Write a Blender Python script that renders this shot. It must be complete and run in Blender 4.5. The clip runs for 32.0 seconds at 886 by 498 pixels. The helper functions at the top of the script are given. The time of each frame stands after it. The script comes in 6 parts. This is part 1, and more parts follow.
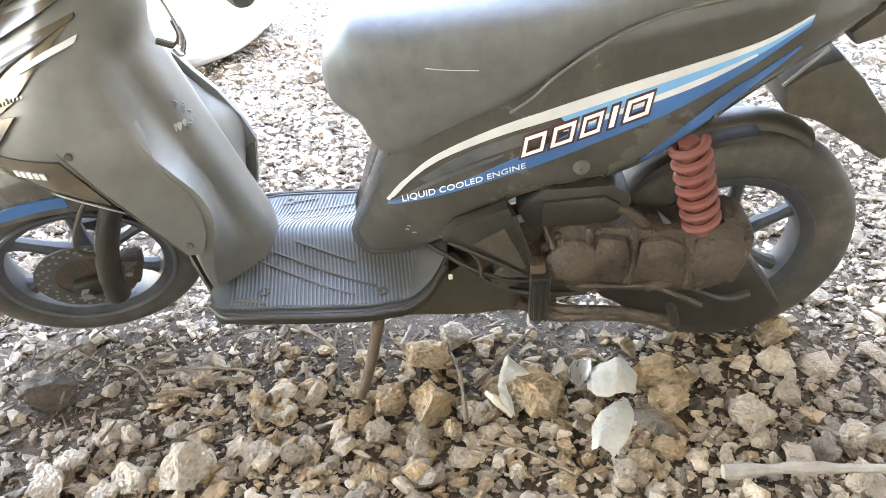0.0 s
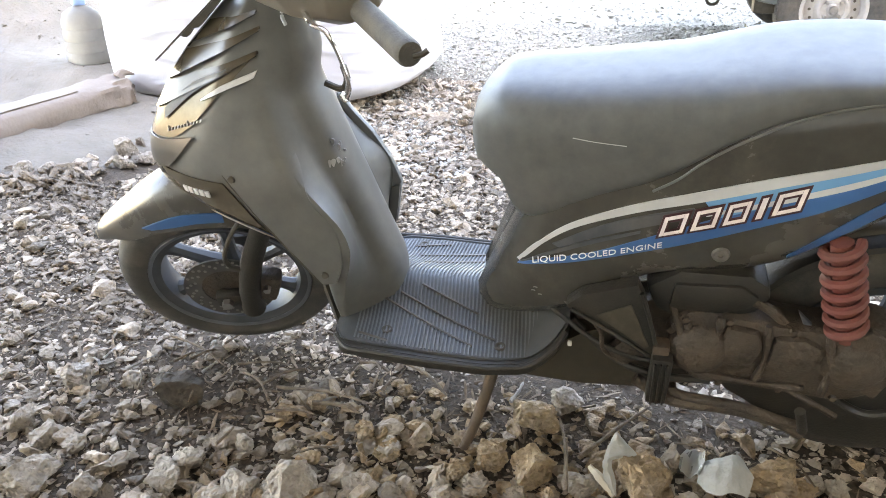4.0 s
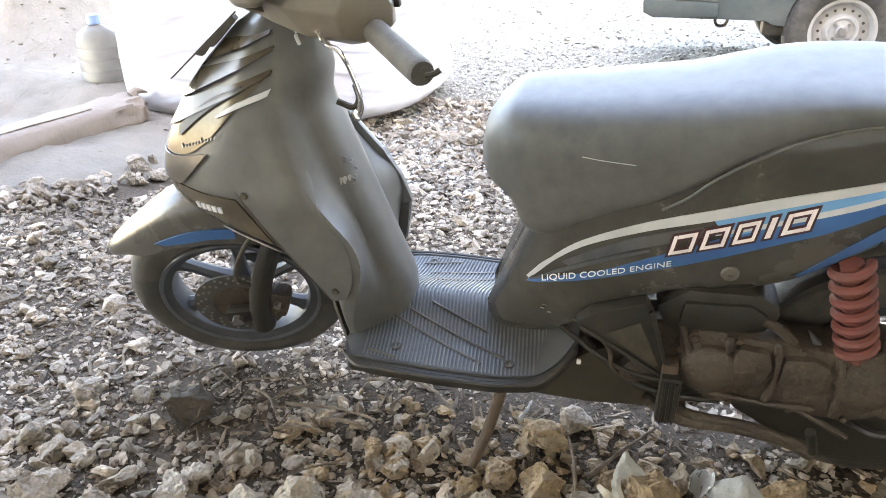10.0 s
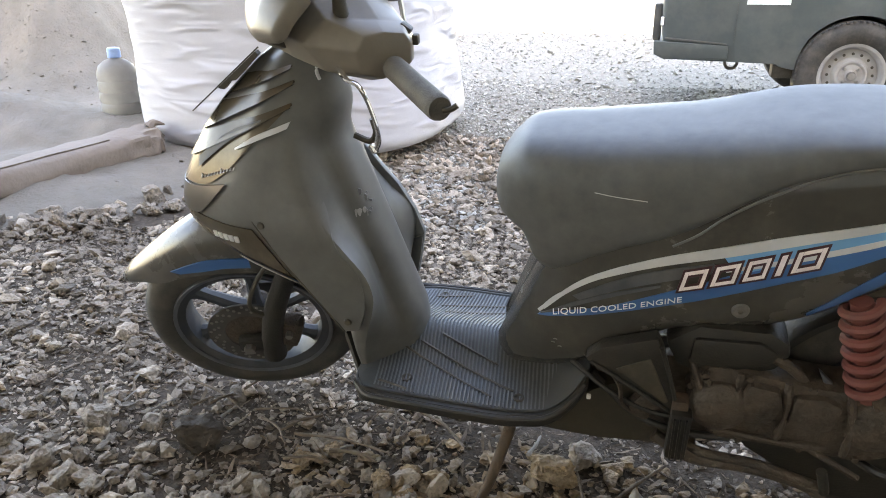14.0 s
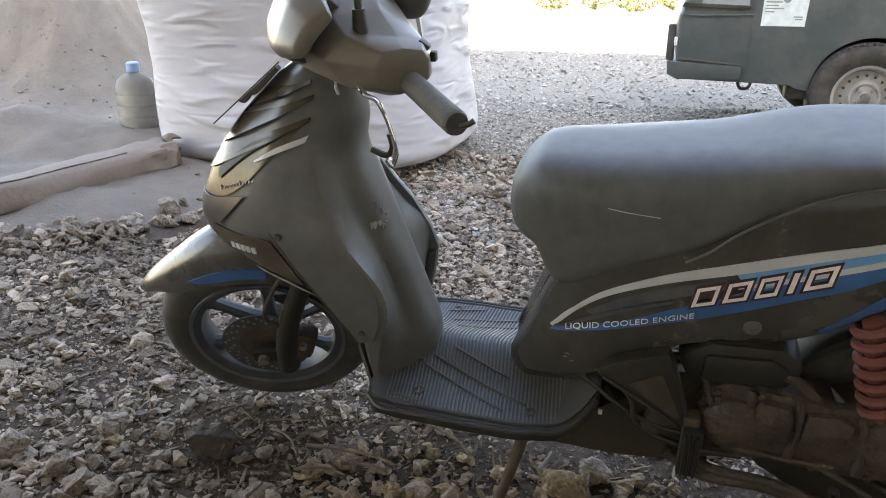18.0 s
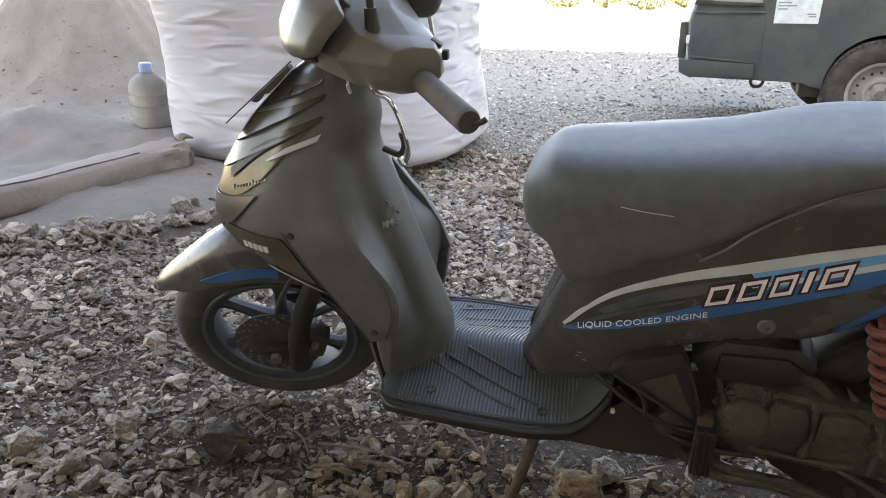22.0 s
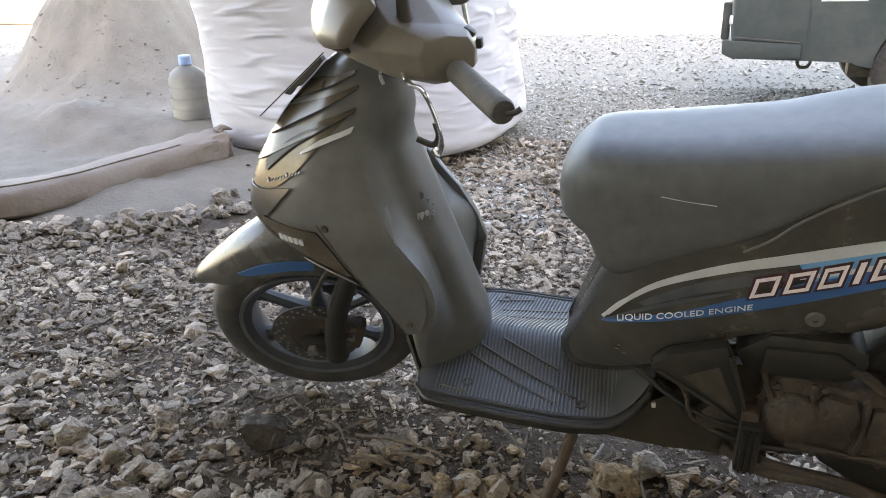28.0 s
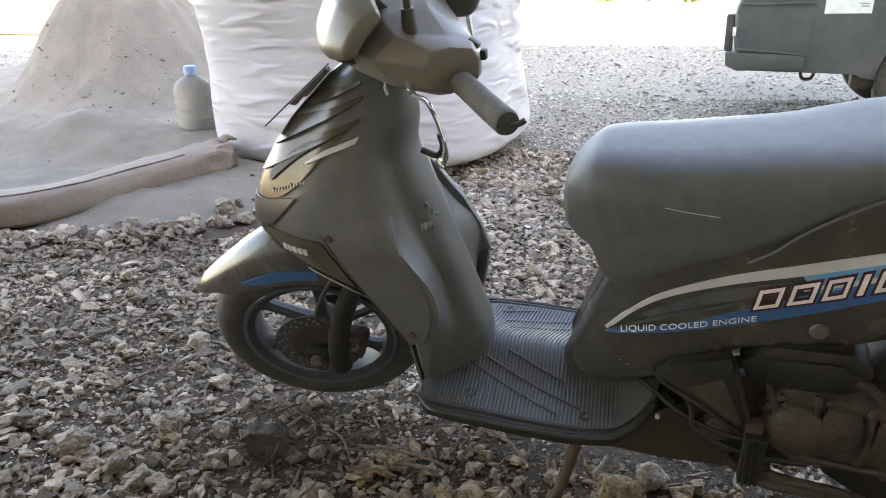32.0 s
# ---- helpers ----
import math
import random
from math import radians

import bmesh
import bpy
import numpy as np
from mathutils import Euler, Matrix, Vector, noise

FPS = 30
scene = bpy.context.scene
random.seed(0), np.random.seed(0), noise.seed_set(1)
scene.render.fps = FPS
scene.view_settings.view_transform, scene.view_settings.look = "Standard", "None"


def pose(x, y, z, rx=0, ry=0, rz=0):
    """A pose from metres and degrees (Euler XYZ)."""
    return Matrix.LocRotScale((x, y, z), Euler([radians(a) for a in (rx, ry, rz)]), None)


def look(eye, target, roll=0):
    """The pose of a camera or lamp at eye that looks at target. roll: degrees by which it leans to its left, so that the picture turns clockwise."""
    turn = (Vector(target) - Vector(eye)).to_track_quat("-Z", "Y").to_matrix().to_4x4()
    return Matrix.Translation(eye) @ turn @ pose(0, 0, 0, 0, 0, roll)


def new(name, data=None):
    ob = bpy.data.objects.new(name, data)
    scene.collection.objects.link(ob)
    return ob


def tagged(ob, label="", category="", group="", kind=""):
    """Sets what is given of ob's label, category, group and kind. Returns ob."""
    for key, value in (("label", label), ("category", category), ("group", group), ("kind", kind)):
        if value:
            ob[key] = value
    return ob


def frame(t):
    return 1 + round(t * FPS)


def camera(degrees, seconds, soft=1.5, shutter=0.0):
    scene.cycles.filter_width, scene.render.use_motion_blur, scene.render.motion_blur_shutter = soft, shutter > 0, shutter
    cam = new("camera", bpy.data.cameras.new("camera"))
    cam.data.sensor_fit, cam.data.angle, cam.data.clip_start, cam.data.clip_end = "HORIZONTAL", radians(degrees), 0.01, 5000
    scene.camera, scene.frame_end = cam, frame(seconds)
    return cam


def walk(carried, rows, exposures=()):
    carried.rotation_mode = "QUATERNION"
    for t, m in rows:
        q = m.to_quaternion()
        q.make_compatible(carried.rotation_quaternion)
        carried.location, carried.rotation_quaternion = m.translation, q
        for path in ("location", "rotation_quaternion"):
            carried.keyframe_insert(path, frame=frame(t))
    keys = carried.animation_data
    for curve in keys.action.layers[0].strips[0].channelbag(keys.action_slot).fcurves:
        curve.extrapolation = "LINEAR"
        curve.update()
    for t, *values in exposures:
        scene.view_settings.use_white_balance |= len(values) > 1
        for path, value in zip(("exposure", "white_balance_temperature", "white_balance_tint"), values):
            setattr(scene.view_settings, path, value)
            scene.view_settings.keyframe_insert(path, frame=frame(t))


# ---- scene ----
# the camera: seconds, place, yaw to the left of +y, pitch, roll
PATH = [
    (0, 0.7835, -1.3698, 0.9890, 2.65, -29.24, -4.64),
    (0.5, 0.7763, -1.3800, 1.0006, 6.63, -27.00, -2.12),
    (1, 0.7631, -1.3855, 1.0077, 8.33, -25.60, 0.86),
    (1.5, 0.7777, -1.3735, 1.0107, 12.04, -26.22, -1.51),
    (2, 0.7880, -1.3685, 1.0157, 9.92, -25.06, -1.14),
    (2.5, 0.7930, -1.3659, 1.0176, 8.89, -25.28, -0.37),
    (3, 0.7892, -1.3715, 1.0197, 11.04, -25.04, -0.26),
    (3.5, 0.7895, -1.3678, 1.0188, 12.69, -25.80, -1.06),
    (4, 0.7876, -1.3705, 1.0199, 13.35, -25.62, -1.24),
    (4.5, 0.7867, -1.3698, 1.0178, 14.15, -26.07, -1.64),
    (6.5, 0.7880, -1.3707, 1.0187, 14.42, -25.84, -1.66),
    (7, 0.7876, -1.3706, 1.0196, 14.29, -25.90, -1.61),
    (7.5, 0.7877, -1.3733, 1.0187, 14.25, -25.81, -1.55),
    (8, 0.7879, -1.3741, 1.0194, 14.22, -25.58, -1.48),
    (8.5, 0.7884, -1.3737, 1.0198, 14.42, -25.62, -1.57),
    (9, 0.7873, -1.3734, 1.0195, 14.43, -25.72, -1.61),
    (9.5, 0.7875, -1.3739, 1.0197, 14.39, -25.68, -1.59),
    (10, 0.7861, -1.3793, 1.0209, 13.97, -24.19, -1.10),
    (10.5, 0.7862, -1.3859, 1.0223, 12.82, -22.80, -0.50),
    (11, 0.7861, -1.3863, 1.0214, 13.15, -23.04, -0.69),
    (11.5, 0.7856, -1.3862, 1.0212, 13.47, -23.13, -0.80),
    (12, 0.7862, -1.3892, 1.0220, 13.76, -22.84, -0.73),
    (12.5, 0.7855, -1.3928, 1.0222, 13.86, -22.30, -0.59),
    (13, 0.7846, -1.3923, 1.0214, 14.02, -22.46, -0.75),
    (13.5, 0.7837, -1.3951, 1.0221, 14.42, -21.94, -0.63),
    (15.5, 0.7812, -1.4083, 1.0207, 14.77, -20.92, -0.03),
    (16, 0.7817, -1.4120, 1.0219, 15.01, -20.64, 0.02),
    (16.5, 0.7805, -1.4123, 1.0213, 15.13, -20.59, 0.03),
    (17, 0.7804, -1.4130, 1.0215, 15.26, -20.54, 0.01),
    (17.5, 0.7806, -1.4156, 1.0215, 15.54, -20.21, 0.07),
    (18, 0.7809, -1.4161, 1.0219, 15.46, -20.19, 0.13),
    (18.5, 0.7814, -1.4164, 1.0213, 15.49, -20.14, 0.12),
    (19, 0.7805, -1.4152, 1.0208, 15.49, -20.22, 0.13),
    (19.5, 0.7800, -1.4176, 1.0218, 15.05, -20.00, 0.26),
    (20, 0.7809, -1.4190, 1.0215, 15.30, -19.90, 0.25),
    (20.5, 0.7798, -1.4181, 1.0213, 15.67, -19.97, 0.15),
    (21, 0.7795, -1.4171, 1.0214, 15.80, -20.06, 0.09),
    (21.5, 0.7792, -1.4175, 1.0212, 16.04, -20.11, -0.08),
    (22, 0.7787, -1.4162, 1.0207, 16.32, -20.24, -0.22),
    (22.5, 0.7785, -1.4164, 1.0206, 16.30, -20.22, -0.20),
    (23, 0.7781, -1.4190, 1.0212, 16.36, -20.22, -0.16),
    (23.5, 0.7786, -1.4166, 1.0204, 16.54, -20.33, -0.25),
    (24, 0.7807, -1.3961, 1.0216, 15.87, -21.85, -0.96),
    (24.5, 0.7803, -1.3850, 1.0216, 17.77, -22.36, -2.18),
    (25, 0.7806, -1.3860, 1.0217, 18.28, -21.88, -2.01),
    (25.5, 0.7804, -1.3873, 1.0213, 18.41, -21.59, -1.80),
    (26, 0.7793, -1.3918, 1.0227, 18.87, -21.29, -1.66),
    (26.5, 0.7786, -1.3948, 1.0221, 19.40, -21.19, -1.71),
    (28.5, 0.7787, -1.3948, 1.0219, 19.53, -21.13, -1.77),
    (29, 0.7788, -1.3962, 1.0226, 19.70, -20.89, -1.67),
    (29.5, 0.7785, -1.3970, 1.0225, 19.69, -20.83, -1.70),
    (30, 0.7790, -1.3959, 1.0219, 19.92, -20.76, -1.78),
    (30.5, 0.7789, -1.3952, 1.0213, 19.94, -20.79, -1.87),
    (31, 0.7789, -1.3952, 1.0213, 19.89, -20.66, -1.82),
    (31.5, 0.7784, -1.3980, 1.0226, 19.89, -20.40, -1.72),
    (32, 0.7781, -1.3970, 1.0229, 19.70, -20.38, -1.64),
]


def held(x, y, z, yaw, pitch, roll):
    return pose(x, y, z, 90 + pitch, 0, yaw) @ pose(0, 0, 0, 0, 0, roll)


cam = camera(60.5, 32.0, 0.95)
walk(cam, [(t, held(*row)) for t, *row in PATH],
     exposures=[(0, 5.67, 9350, 18), (1, 5.08, 9350, 18), (4, 4.83, 9350, 18), (9.5, 4.86, 9350, 18), (10.2, 4.86, 9350, 18), (11, 4.39, 9350, 18), (12, 4.21, 9350, 18), (13, 4.31, 9350, 18), (13.5, 4.21, 9350, 18), (16, 3.55, 9350, 18), (23.5, 3.58, 9350, 18), (25, 3.95, 9350, 18), (32, 3.73, 9350, 18)])

# ---- world and sun ----
SUN_EL, SUN_AZ = 42.0, 160.0      # the sun stands behind the camera, over the unseen wall
world = bpy.data.worlds.new("world")
scene.world = world
world.use_nodes = True
sky = world.node_tree.nodes.new("ShaderNodeTexSky")
sky.sky_type, sky.sun_disc = "NISHITA", False
sky.sun_elevation, sky.sun_rotation = radians(SUN_EL), radians(SUN_AZ)
sky.air_density, sky.dust_density = 1.0, 0.8
world.node_tree.nodes["Background"].inputs[1].default_value = 0.14
world.node_tree.links.new(sky.outputs[0], world.node_tree.nodes["Background"].inputs[0])
sun = new("sun", bpy.data.lights.new("sun", "SUN"))
sun.data.energy, sun.data.angle, sun.data.color = 4.4, radians(0.6), (1.0, 0.96, 0.90)
sun_dir = Vector((math.sin(radians(SUN_AZ)) * math.cos(radians(SUN_EL)),
                  math.cos(radians(SUN_AZ)) * math.cos(radians(SUN_EL)), math.sin(radians(SUN_EL))))
sun.matrix_world = look(sun_dir * 30, (0, 0, 0))

# ---- materials ----
def mat(name, base, rough=0.5, metal=0.0, second=None, scale=30.0, amount=0.5, dust=0.0, dust_scale=6.0,
        bump=0.0, bump_scale=200.0, coat=0.0, dust_color=(0.30, 0.252, 0.20), spec=0.5, island=0.0, transmission=0.0, per_object=0.0, stain=None, pale=None, crease=None, spec_tint=None):
    """A surface with a grain, a layer of dust in blotches, and fine relief."""
    m = bpy.data.materials.new(name)
    m.use_nodes = True
    nt = m.node_tree
    N, Lk = nt.nodes, nt.links
    b = N["Principled BSDF"]
    b.inputs["Roughness"].default_value, b.inputs["Metallic"].default_value = rough, metal
    b.inputs["Specular IOR Level"].default_value = spec
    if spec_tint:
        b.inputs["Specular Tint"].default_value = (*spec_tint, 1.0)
    b.inputs["Coat Weight"].default_value, b.inputs["Coat Roughness"].default_value = coat, 0.15
    b.inputs["Transmission Weight"].default_value = transmission
    co = N.new("ShaderNodeTexCoord").outputs["Object"]

    def noise_at(sc, detail=5.0, rgh=0.6):
        n = N.new("ShaderNodeTexNoise")
        n.inputs["Scale"].default_value, n.inputs["Detail"].default_value, n.inputs["Roughness"].default_value = sc, detail, rgh
        Lk.new(co, n.inputs["Vector"])
        return n.outputs["Fac"]

    def ramp(fac, lo, hi):
        r = N.new("ShaderNodeMapRange")
        r.inputs["From Min"].default_value, r.inputs["From Max"].default_value = lo, hi
        Lk.new(fac, r.inputs["Value"])
        return r.outputs["Result"]

    def mix(fac, a, c):
        x = N.new("ShaderNodeMix")
        x.data_type = "RGBA"
        for sock, val in ((x.inputs["Factor"], fac), (x.inputs["A"], a), (x.inputs["B"], c)):
            if isinstance(val, bpy.types.NodeSocket):
                Lk.new(val, sock)
            elif isinstance(val, tuple):
                sock.default_value = (*val, 1.0)
            else:
                sock.default_value = val
        return x.outputs["Result"]

    second = second or tuple(min(1.0, c * 1.5 + 0.004) for c in base)
    col = mix(ramp(noise_at(scale), 0.5 - 0.5 * amount, 0.5 + 0.5 * amount + 0.05), base, second)
    if island or per_object:
        rnd = N.new("ShaderNodeNewGeometry").outputs["Random Per Island"] if island else N.new("ShaderNodeObjectInfo").outputs["Random"]
        hsv = N.new("ShaderNodeHueSaturation")
        Lk.new(col, hsv.inputs["Color"])
        Lk.new(ramp(rnd, 0.0, 1.0), hsv.inputs["Value"])
        v = N.new("ShaderNodeMapRange")
        v.inputs["To Min"].default_value, v.inputs["To Max"].default_value = 1.0 - (island or per_object), 1.0 + (island or per_object)
        Lk.new(rnd, v.inputs["Value"])
        Lk.new(v.outputs["Result"], hsv.inputs["Value"])
        col = hsv.outputs["Color"]
    rgh_sock = None
    if dust:
        d = ramp(noise_at(dust_scale, 8.0, 0.68), 0.62 - 0.5 * dust, 0.80)
        mul = N.new("ShaderNodeMath")
        mul.operation, mul.inputs[1].default_value = "MULTIPLY", dust
        Lk.new(d, mul.inputs[0])
        col = mix(mul.outputs[0], col, dust_color)
        rr = N.new("ShaderNodeMapRange")
        rr.inputs["To Min"].default_value, rr.inputs["To Max"].default_value = rough, min(0.95, rough + 0.45)
        Lk.new(mul.outputs[0], rr.inputs["Value"])
        rgh_sock = rr.outputs["Result"]
    if stain:
        col = mix(ramp(noise_at(stain[1], 6.0, 0.62), 0.44, 0.66), col, stain[0])
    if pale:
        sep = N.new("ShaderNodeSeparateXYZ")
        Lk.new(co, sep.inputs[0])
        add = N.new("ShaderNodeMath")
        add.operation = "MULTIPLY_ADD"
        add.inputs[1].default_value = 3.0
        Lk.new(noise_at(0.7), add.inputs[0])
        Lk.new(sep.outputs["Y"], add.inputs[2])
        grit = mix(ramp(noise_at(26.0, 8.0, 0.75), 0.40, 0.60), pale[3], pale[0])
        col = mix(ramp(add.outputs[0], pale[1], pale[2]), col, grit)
    Lk.new(col, b.inputs["Base Color"])
    if rgh_sock:
        Lk.new(rgh_sock, b.inputs["Roughness"])
    if bump:
        bn = N.new("ShaderNodeBump")
        bn.inputs["Strength"].default_value, bn.inputs["Distance"].default_value = min(bump, 1.0), 0.01 * max(1.0, bump)
        Lk.new(noise_at(bump_scale, 4.0), bn.inputs["Height"])
        Lk.new(bn.outputs["Normal"], b.inputs["Normal"])
        if crease:                                   # long soft folds, drawn out sideways
            mp = N.new("ShaderNodeMapping")
            mp.inputs["Scale"].default_value = (1.0, 1.0, crease[1])
            Lk.new(co, mp.inputs["Vector"])
            nz = N.new("ShaderNodeTexNoise")
            nz.noise_type = "RIDGED_MULTIFRACTAL"
            nz.inputs["Scale"].default_value, nz.inputs["Detail"].default_value, nz.inputs["Distortion"].default_value = crease[0], 3.0, 0.6
            Lk.new(mp.outputs["Vector"], nz.inputs["Vector"])
            b2 = N.new("ShaderNodeBump")
            b2.inputs["Strength"].default_value, b2.inputs["Distance"].default_value = crease[2], 0.035
            Lk.new(nz.outputs["Fac"], b2.inputs["Height"])
            Lk.new(b2.outputs["Normal"], bn.inputs["Normal"])
    return m


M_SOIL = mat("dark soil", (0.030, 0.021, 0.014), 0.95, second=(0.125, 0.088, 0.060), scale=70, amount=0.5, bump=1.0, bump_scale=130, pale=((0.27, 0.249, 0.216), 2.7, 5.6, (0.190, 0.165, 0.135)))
M_FARSTONE = mat("pale limestone", (0.30, 0.284, 0.252), 0.9, second=(0.415, 0.398, 0.358), scale=14, amount=0.5, island=0.35)
M_STONE = mat("limestone", (0.305, 0.243, 0.188), 0.9, second=(0.550, 0.458, 0.370), scale=16, amount=0.5, bump=2.2, bump_scale=70, island=0.68, stain=((0.215, 0.172, 0.135), 1.9))
M_ROCK = mat("limestone rock", (0.272, 0.228, 0.184), 0.92, second=(0.43, 0.37, 0.31), scale=22, amount=0.6, bump=2.6, bump_scale=48, stain=((0.27, 0.222, 0.178), 9.0))
M_OCHRE = mat("ochre stone", (0.240, 0.160, 0.094), 0.92, second=(0.400, 0.292, 0.186), scale=26, amount=0.6, bump=2.6, bump_scale=48, island=0.25, stain=((0.27, 0.21, 0.155), 11.0))
M_CHIP = mat("old wood chips", (0.068, 0.046, 0.030), 0.9, second=(0.25, 0.19, 0.138), scale=40, amount=0.6, island=0.8, bump=0.5)
M_PALEWOOD = mat("weathered pale wood", (0.20, 0.178, 0.155), 0.9, second=(0.33, 0.30, 0.27), scale=40, amount=0.6, bump=0.4)
M_SAND = mat("grey sand", (0.146, 0.128, 0.105), 0.95, second=(0.222, 0.196, 0.165), scale=11, amount=0.8, bump=1.0, bump_scale=55, stain=((0.223, 0.191, 0.158), 2.3))
M_BLACK = mat("dusty black plastic", (0.035, 0.029, 0.020), 0.48, scale=40, dust=0.30, dust_scale=5, bump=0.12, bump_scale=900)
M_GLOSS = mat("dusty black lacquer", (0.045, 0.042, 0.036), 0.24, scale=20, dust=0.32, dust_scale=4, coat=0.4)
M_COVER = mat("dusty grey-brown plastic", (0.120, 0.105, 0.085), 0.42, scale=12, dust=0.42, dust_scale=5, coat=0.2, dust_color=(0.33, 0.27, 0.195))
M_SHIELD = mat("grey-black dusty plastic", (0.078, 0.077, 0.071), 0.42, scale=20, dust=0.30, dust_scale=4, dust_color=(0.22, 0.185, 0.155))
M_PANEL = mat("grey-green side panel plastic", (0.105, 0.110, 0.108), 0.40, scale=16, dust=0.28, dust_scale=5, coat=0.2, dust_color=(0.22, 0.20, 0.175))
# warm reflection of sunlit ground is put into the nose's specular tint
M_NOSE = mat("dusty brown-black lacquer with warm sheen tint", (0.058, 0.047, 0.034), 0.24, scale=20, dust=0.20, dust_scale=5, spec=0.45, spec_tint=(1.0, 0.84, 0.64))
# blue of the reflected sky is put into the specular tint
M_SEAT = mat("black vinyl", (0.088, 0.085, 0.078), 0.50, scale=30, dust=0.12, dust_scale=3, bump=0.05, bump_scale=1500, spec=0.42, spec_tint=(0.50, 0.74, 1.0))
M_RIB = mat("worn rubber ribs", (0.082, 0.094, 0.102), 0.5, scale=20, dust=0.45, dust_scale=7, dust_color=(0.20, 0.16, 0.12))
M_MAT = mat("blue-grey ribbed rubber", (0.034, 0.040, 0.045), 0.55, scale=20, dust=0.45, dust_scale=7, bump=0.1, dust_color=(0.16, 0.125, 0.09))
M_TYRE = mat("tyre rubber", (0.038, 0.035, 0.031), 0.75, scale=40, dust=0.35, dust_scale=9, bump=0.2, bump_scale=300)
M_RIM = mat("dark grey wheel paint", (0.034, 0.038, 0.043), 0.52, scale=30, dust=0.30)
M_LIP = mat("worn silver rim edge and guard glint", (0.15, 0.16, 0.18), 0.35, scale=30, dust=0.3, metal=0.7)
M_STEEL = mat("brake steel", (0.30, 0.29, 0.28), 0.35, metal=0.9, scale=40, dust=0.4)
M_BOLT = mat("dusty zinc screw", (0.15, 0.145, 0.135), 0.5, metal=0.5, scale=200, amount=0.6, second=(0.07, 0.065, 0.06), dust=0.5, dust_scale=60)
M_DISC = mat("dull brake disc steel", (0.085, 0.082, 0.078), 0.45, metal=0.6, scale=40, dust=0.35, dust_scale=14)
M_CHROME = mat("chrome", (0.75, 0.75, 0.75), 0.12, metal=1.0, scale=60, dust=0.15)
M_ENGINE = mat("dirty engine alloy", (0.026, 0.019, 0.014), 0.62, scale=14, amount=0.55, second=(0.092, 0.066, 0.046), dust=0.28, dust_scale=11, bump=0.8, bump_scale=60, dust_color=(0.110, 0.072, 0.045))
M_DIRTY = mat("oily black plastic", (0.014, 0.012, 0.009), 0.5, scale=30, dust=0.22, dust_scale=9, bump=0.2, bump_scale=200, dust_color=(0.110, 0.075, 0.050))
M_GRIP = mat("worn grip rubber", (0.060, 0.055, 0.047), 0.75, scale=40, dust=0.3, dust_scale=12, bump=0.3, bump_scale=400)
M_SHRUB = mat("dry green shrub leaves", (0.060, 0.085, 0.030), 0.7, second=(0.11, 0.13, 0.05), scale=20, island=0.4)
M_RUST = mat("rusty steel", (0.050, 0.032, 0.021), 0.8, scale=30, second=(0.10, 0.066, 0.043), bump=0.4)
M_RED = mat("red spring paint", (0.176, 0.036, 0.027), 0.6, scale=25, dust=0.55, dust_scale=12, second=(0.123, 0.032, 0.025), dust_color=(0.176, 0.093, 0.072))
M_BLUE = mat("blue sticker", (0.026, 0.098, 0.25), 0.3, scale=8, second=(0.045, 0.15, 0.34), dust=0.18)
M_SKYBLUE = mat("light blue sticker", (0.10, 0.29, 0.52), 0.3, scale=8, second=(0.15, 0.37, 0.58), dust=0.15)
M_SILVER = mat("silver sticker", (0.42, 0.42, 0.42), 0.35, scale=8, dust=0.25)
M_PINKWHITE = mat("faded white lettering", (0.70, 0.60, 0.58), 0.4, scale=40, dust=0.15)
M_DARKRED = mat("dark maroon outline", (0.045, 0.012, 0.014), 0.35, scale=30)
M_WHITE = mat("white print", (0.75, 0.75, 0.73), 0.5, scale=50)
M_LENS = mat("clear lens over reflector", (0.050, 0.043, 0.034), 0.28, metal=0.1, scale=14, dust=0.25, coat=0.6)
M_SCRAP = mat("dirty white plastic film", (0.33, 0.33, 0.31), 0.85, second=(0.43, 0.43, 0.41), scale=20, dust=0.35, dust_scale=18, bump=0.5, bump_scale=60, spec=0.2)
M_BAG = mat("white woven plastic sack cloth", (0.425, 0.416, 0.437), 0.6, second=(0.495, 0.484, 0.506), scale=3, bump=0.15, bump_scale=260, dust=0.10, dust_scale=2, crease=(3.2, 4.5, 0.72))
M_STRAP = mat("grey webbing", (0.42, 0.42, 0.44), 0.8, scale=80, bump=0.3, bump_scale=500)
M_TARP = mat("brown dusty tarpaulin", (0.168, 0.128, 0.103), 0.75, second=(0.245, 0.20, 0.168), scale=4, amount=0.7, dust=0.35, bump=0.5, bump_scale=40)
M_PET = mat("dusty clear plastic", (0.29, 0.28, 0.262), 0.5, scale=10, transmission=0.55, dust=0.65, dust_scale=8, dust_color=(0.27, 0.25, 0.222))
M_BLUECAP = mat("faded blue cap", (0.22, 0.33, 0.52), 0.5, scale=20, dust=0.3)
M_VAN = mat("dark green-grey van paint", (0.056, 0.068, 0.067), 0.38, scale=4, dust=0.35, dust_scale=3, coat=0.2, dust_color=(0.264, 0.252, 0.218))
M_VANTRIM = mat("grey van bumper plastic", (0.055, 0.058, 0.055), 0.55, scale=10, dust=0.45)
M_GLASS = mat("window glass", (0.30, 0.33, 0.34), 0.08, scale=3, dust=0.3, metal=0.2)
M_WHITESTEEL = mat("off-white steel wheel", (0.46, 0.45, 0.44), 0.5, second=(0.30, 0.28, 0.26), scale=16, amount=0.8, dust=0.4, dust_scale=14)
M_PAPER = mat("pale green paper", (0.62, 0.70, 0.66), 0.7, scale=20)
M_PRINT = mat("grey print", (0.25, 0.28, 0.27), 0.7, scale=40)
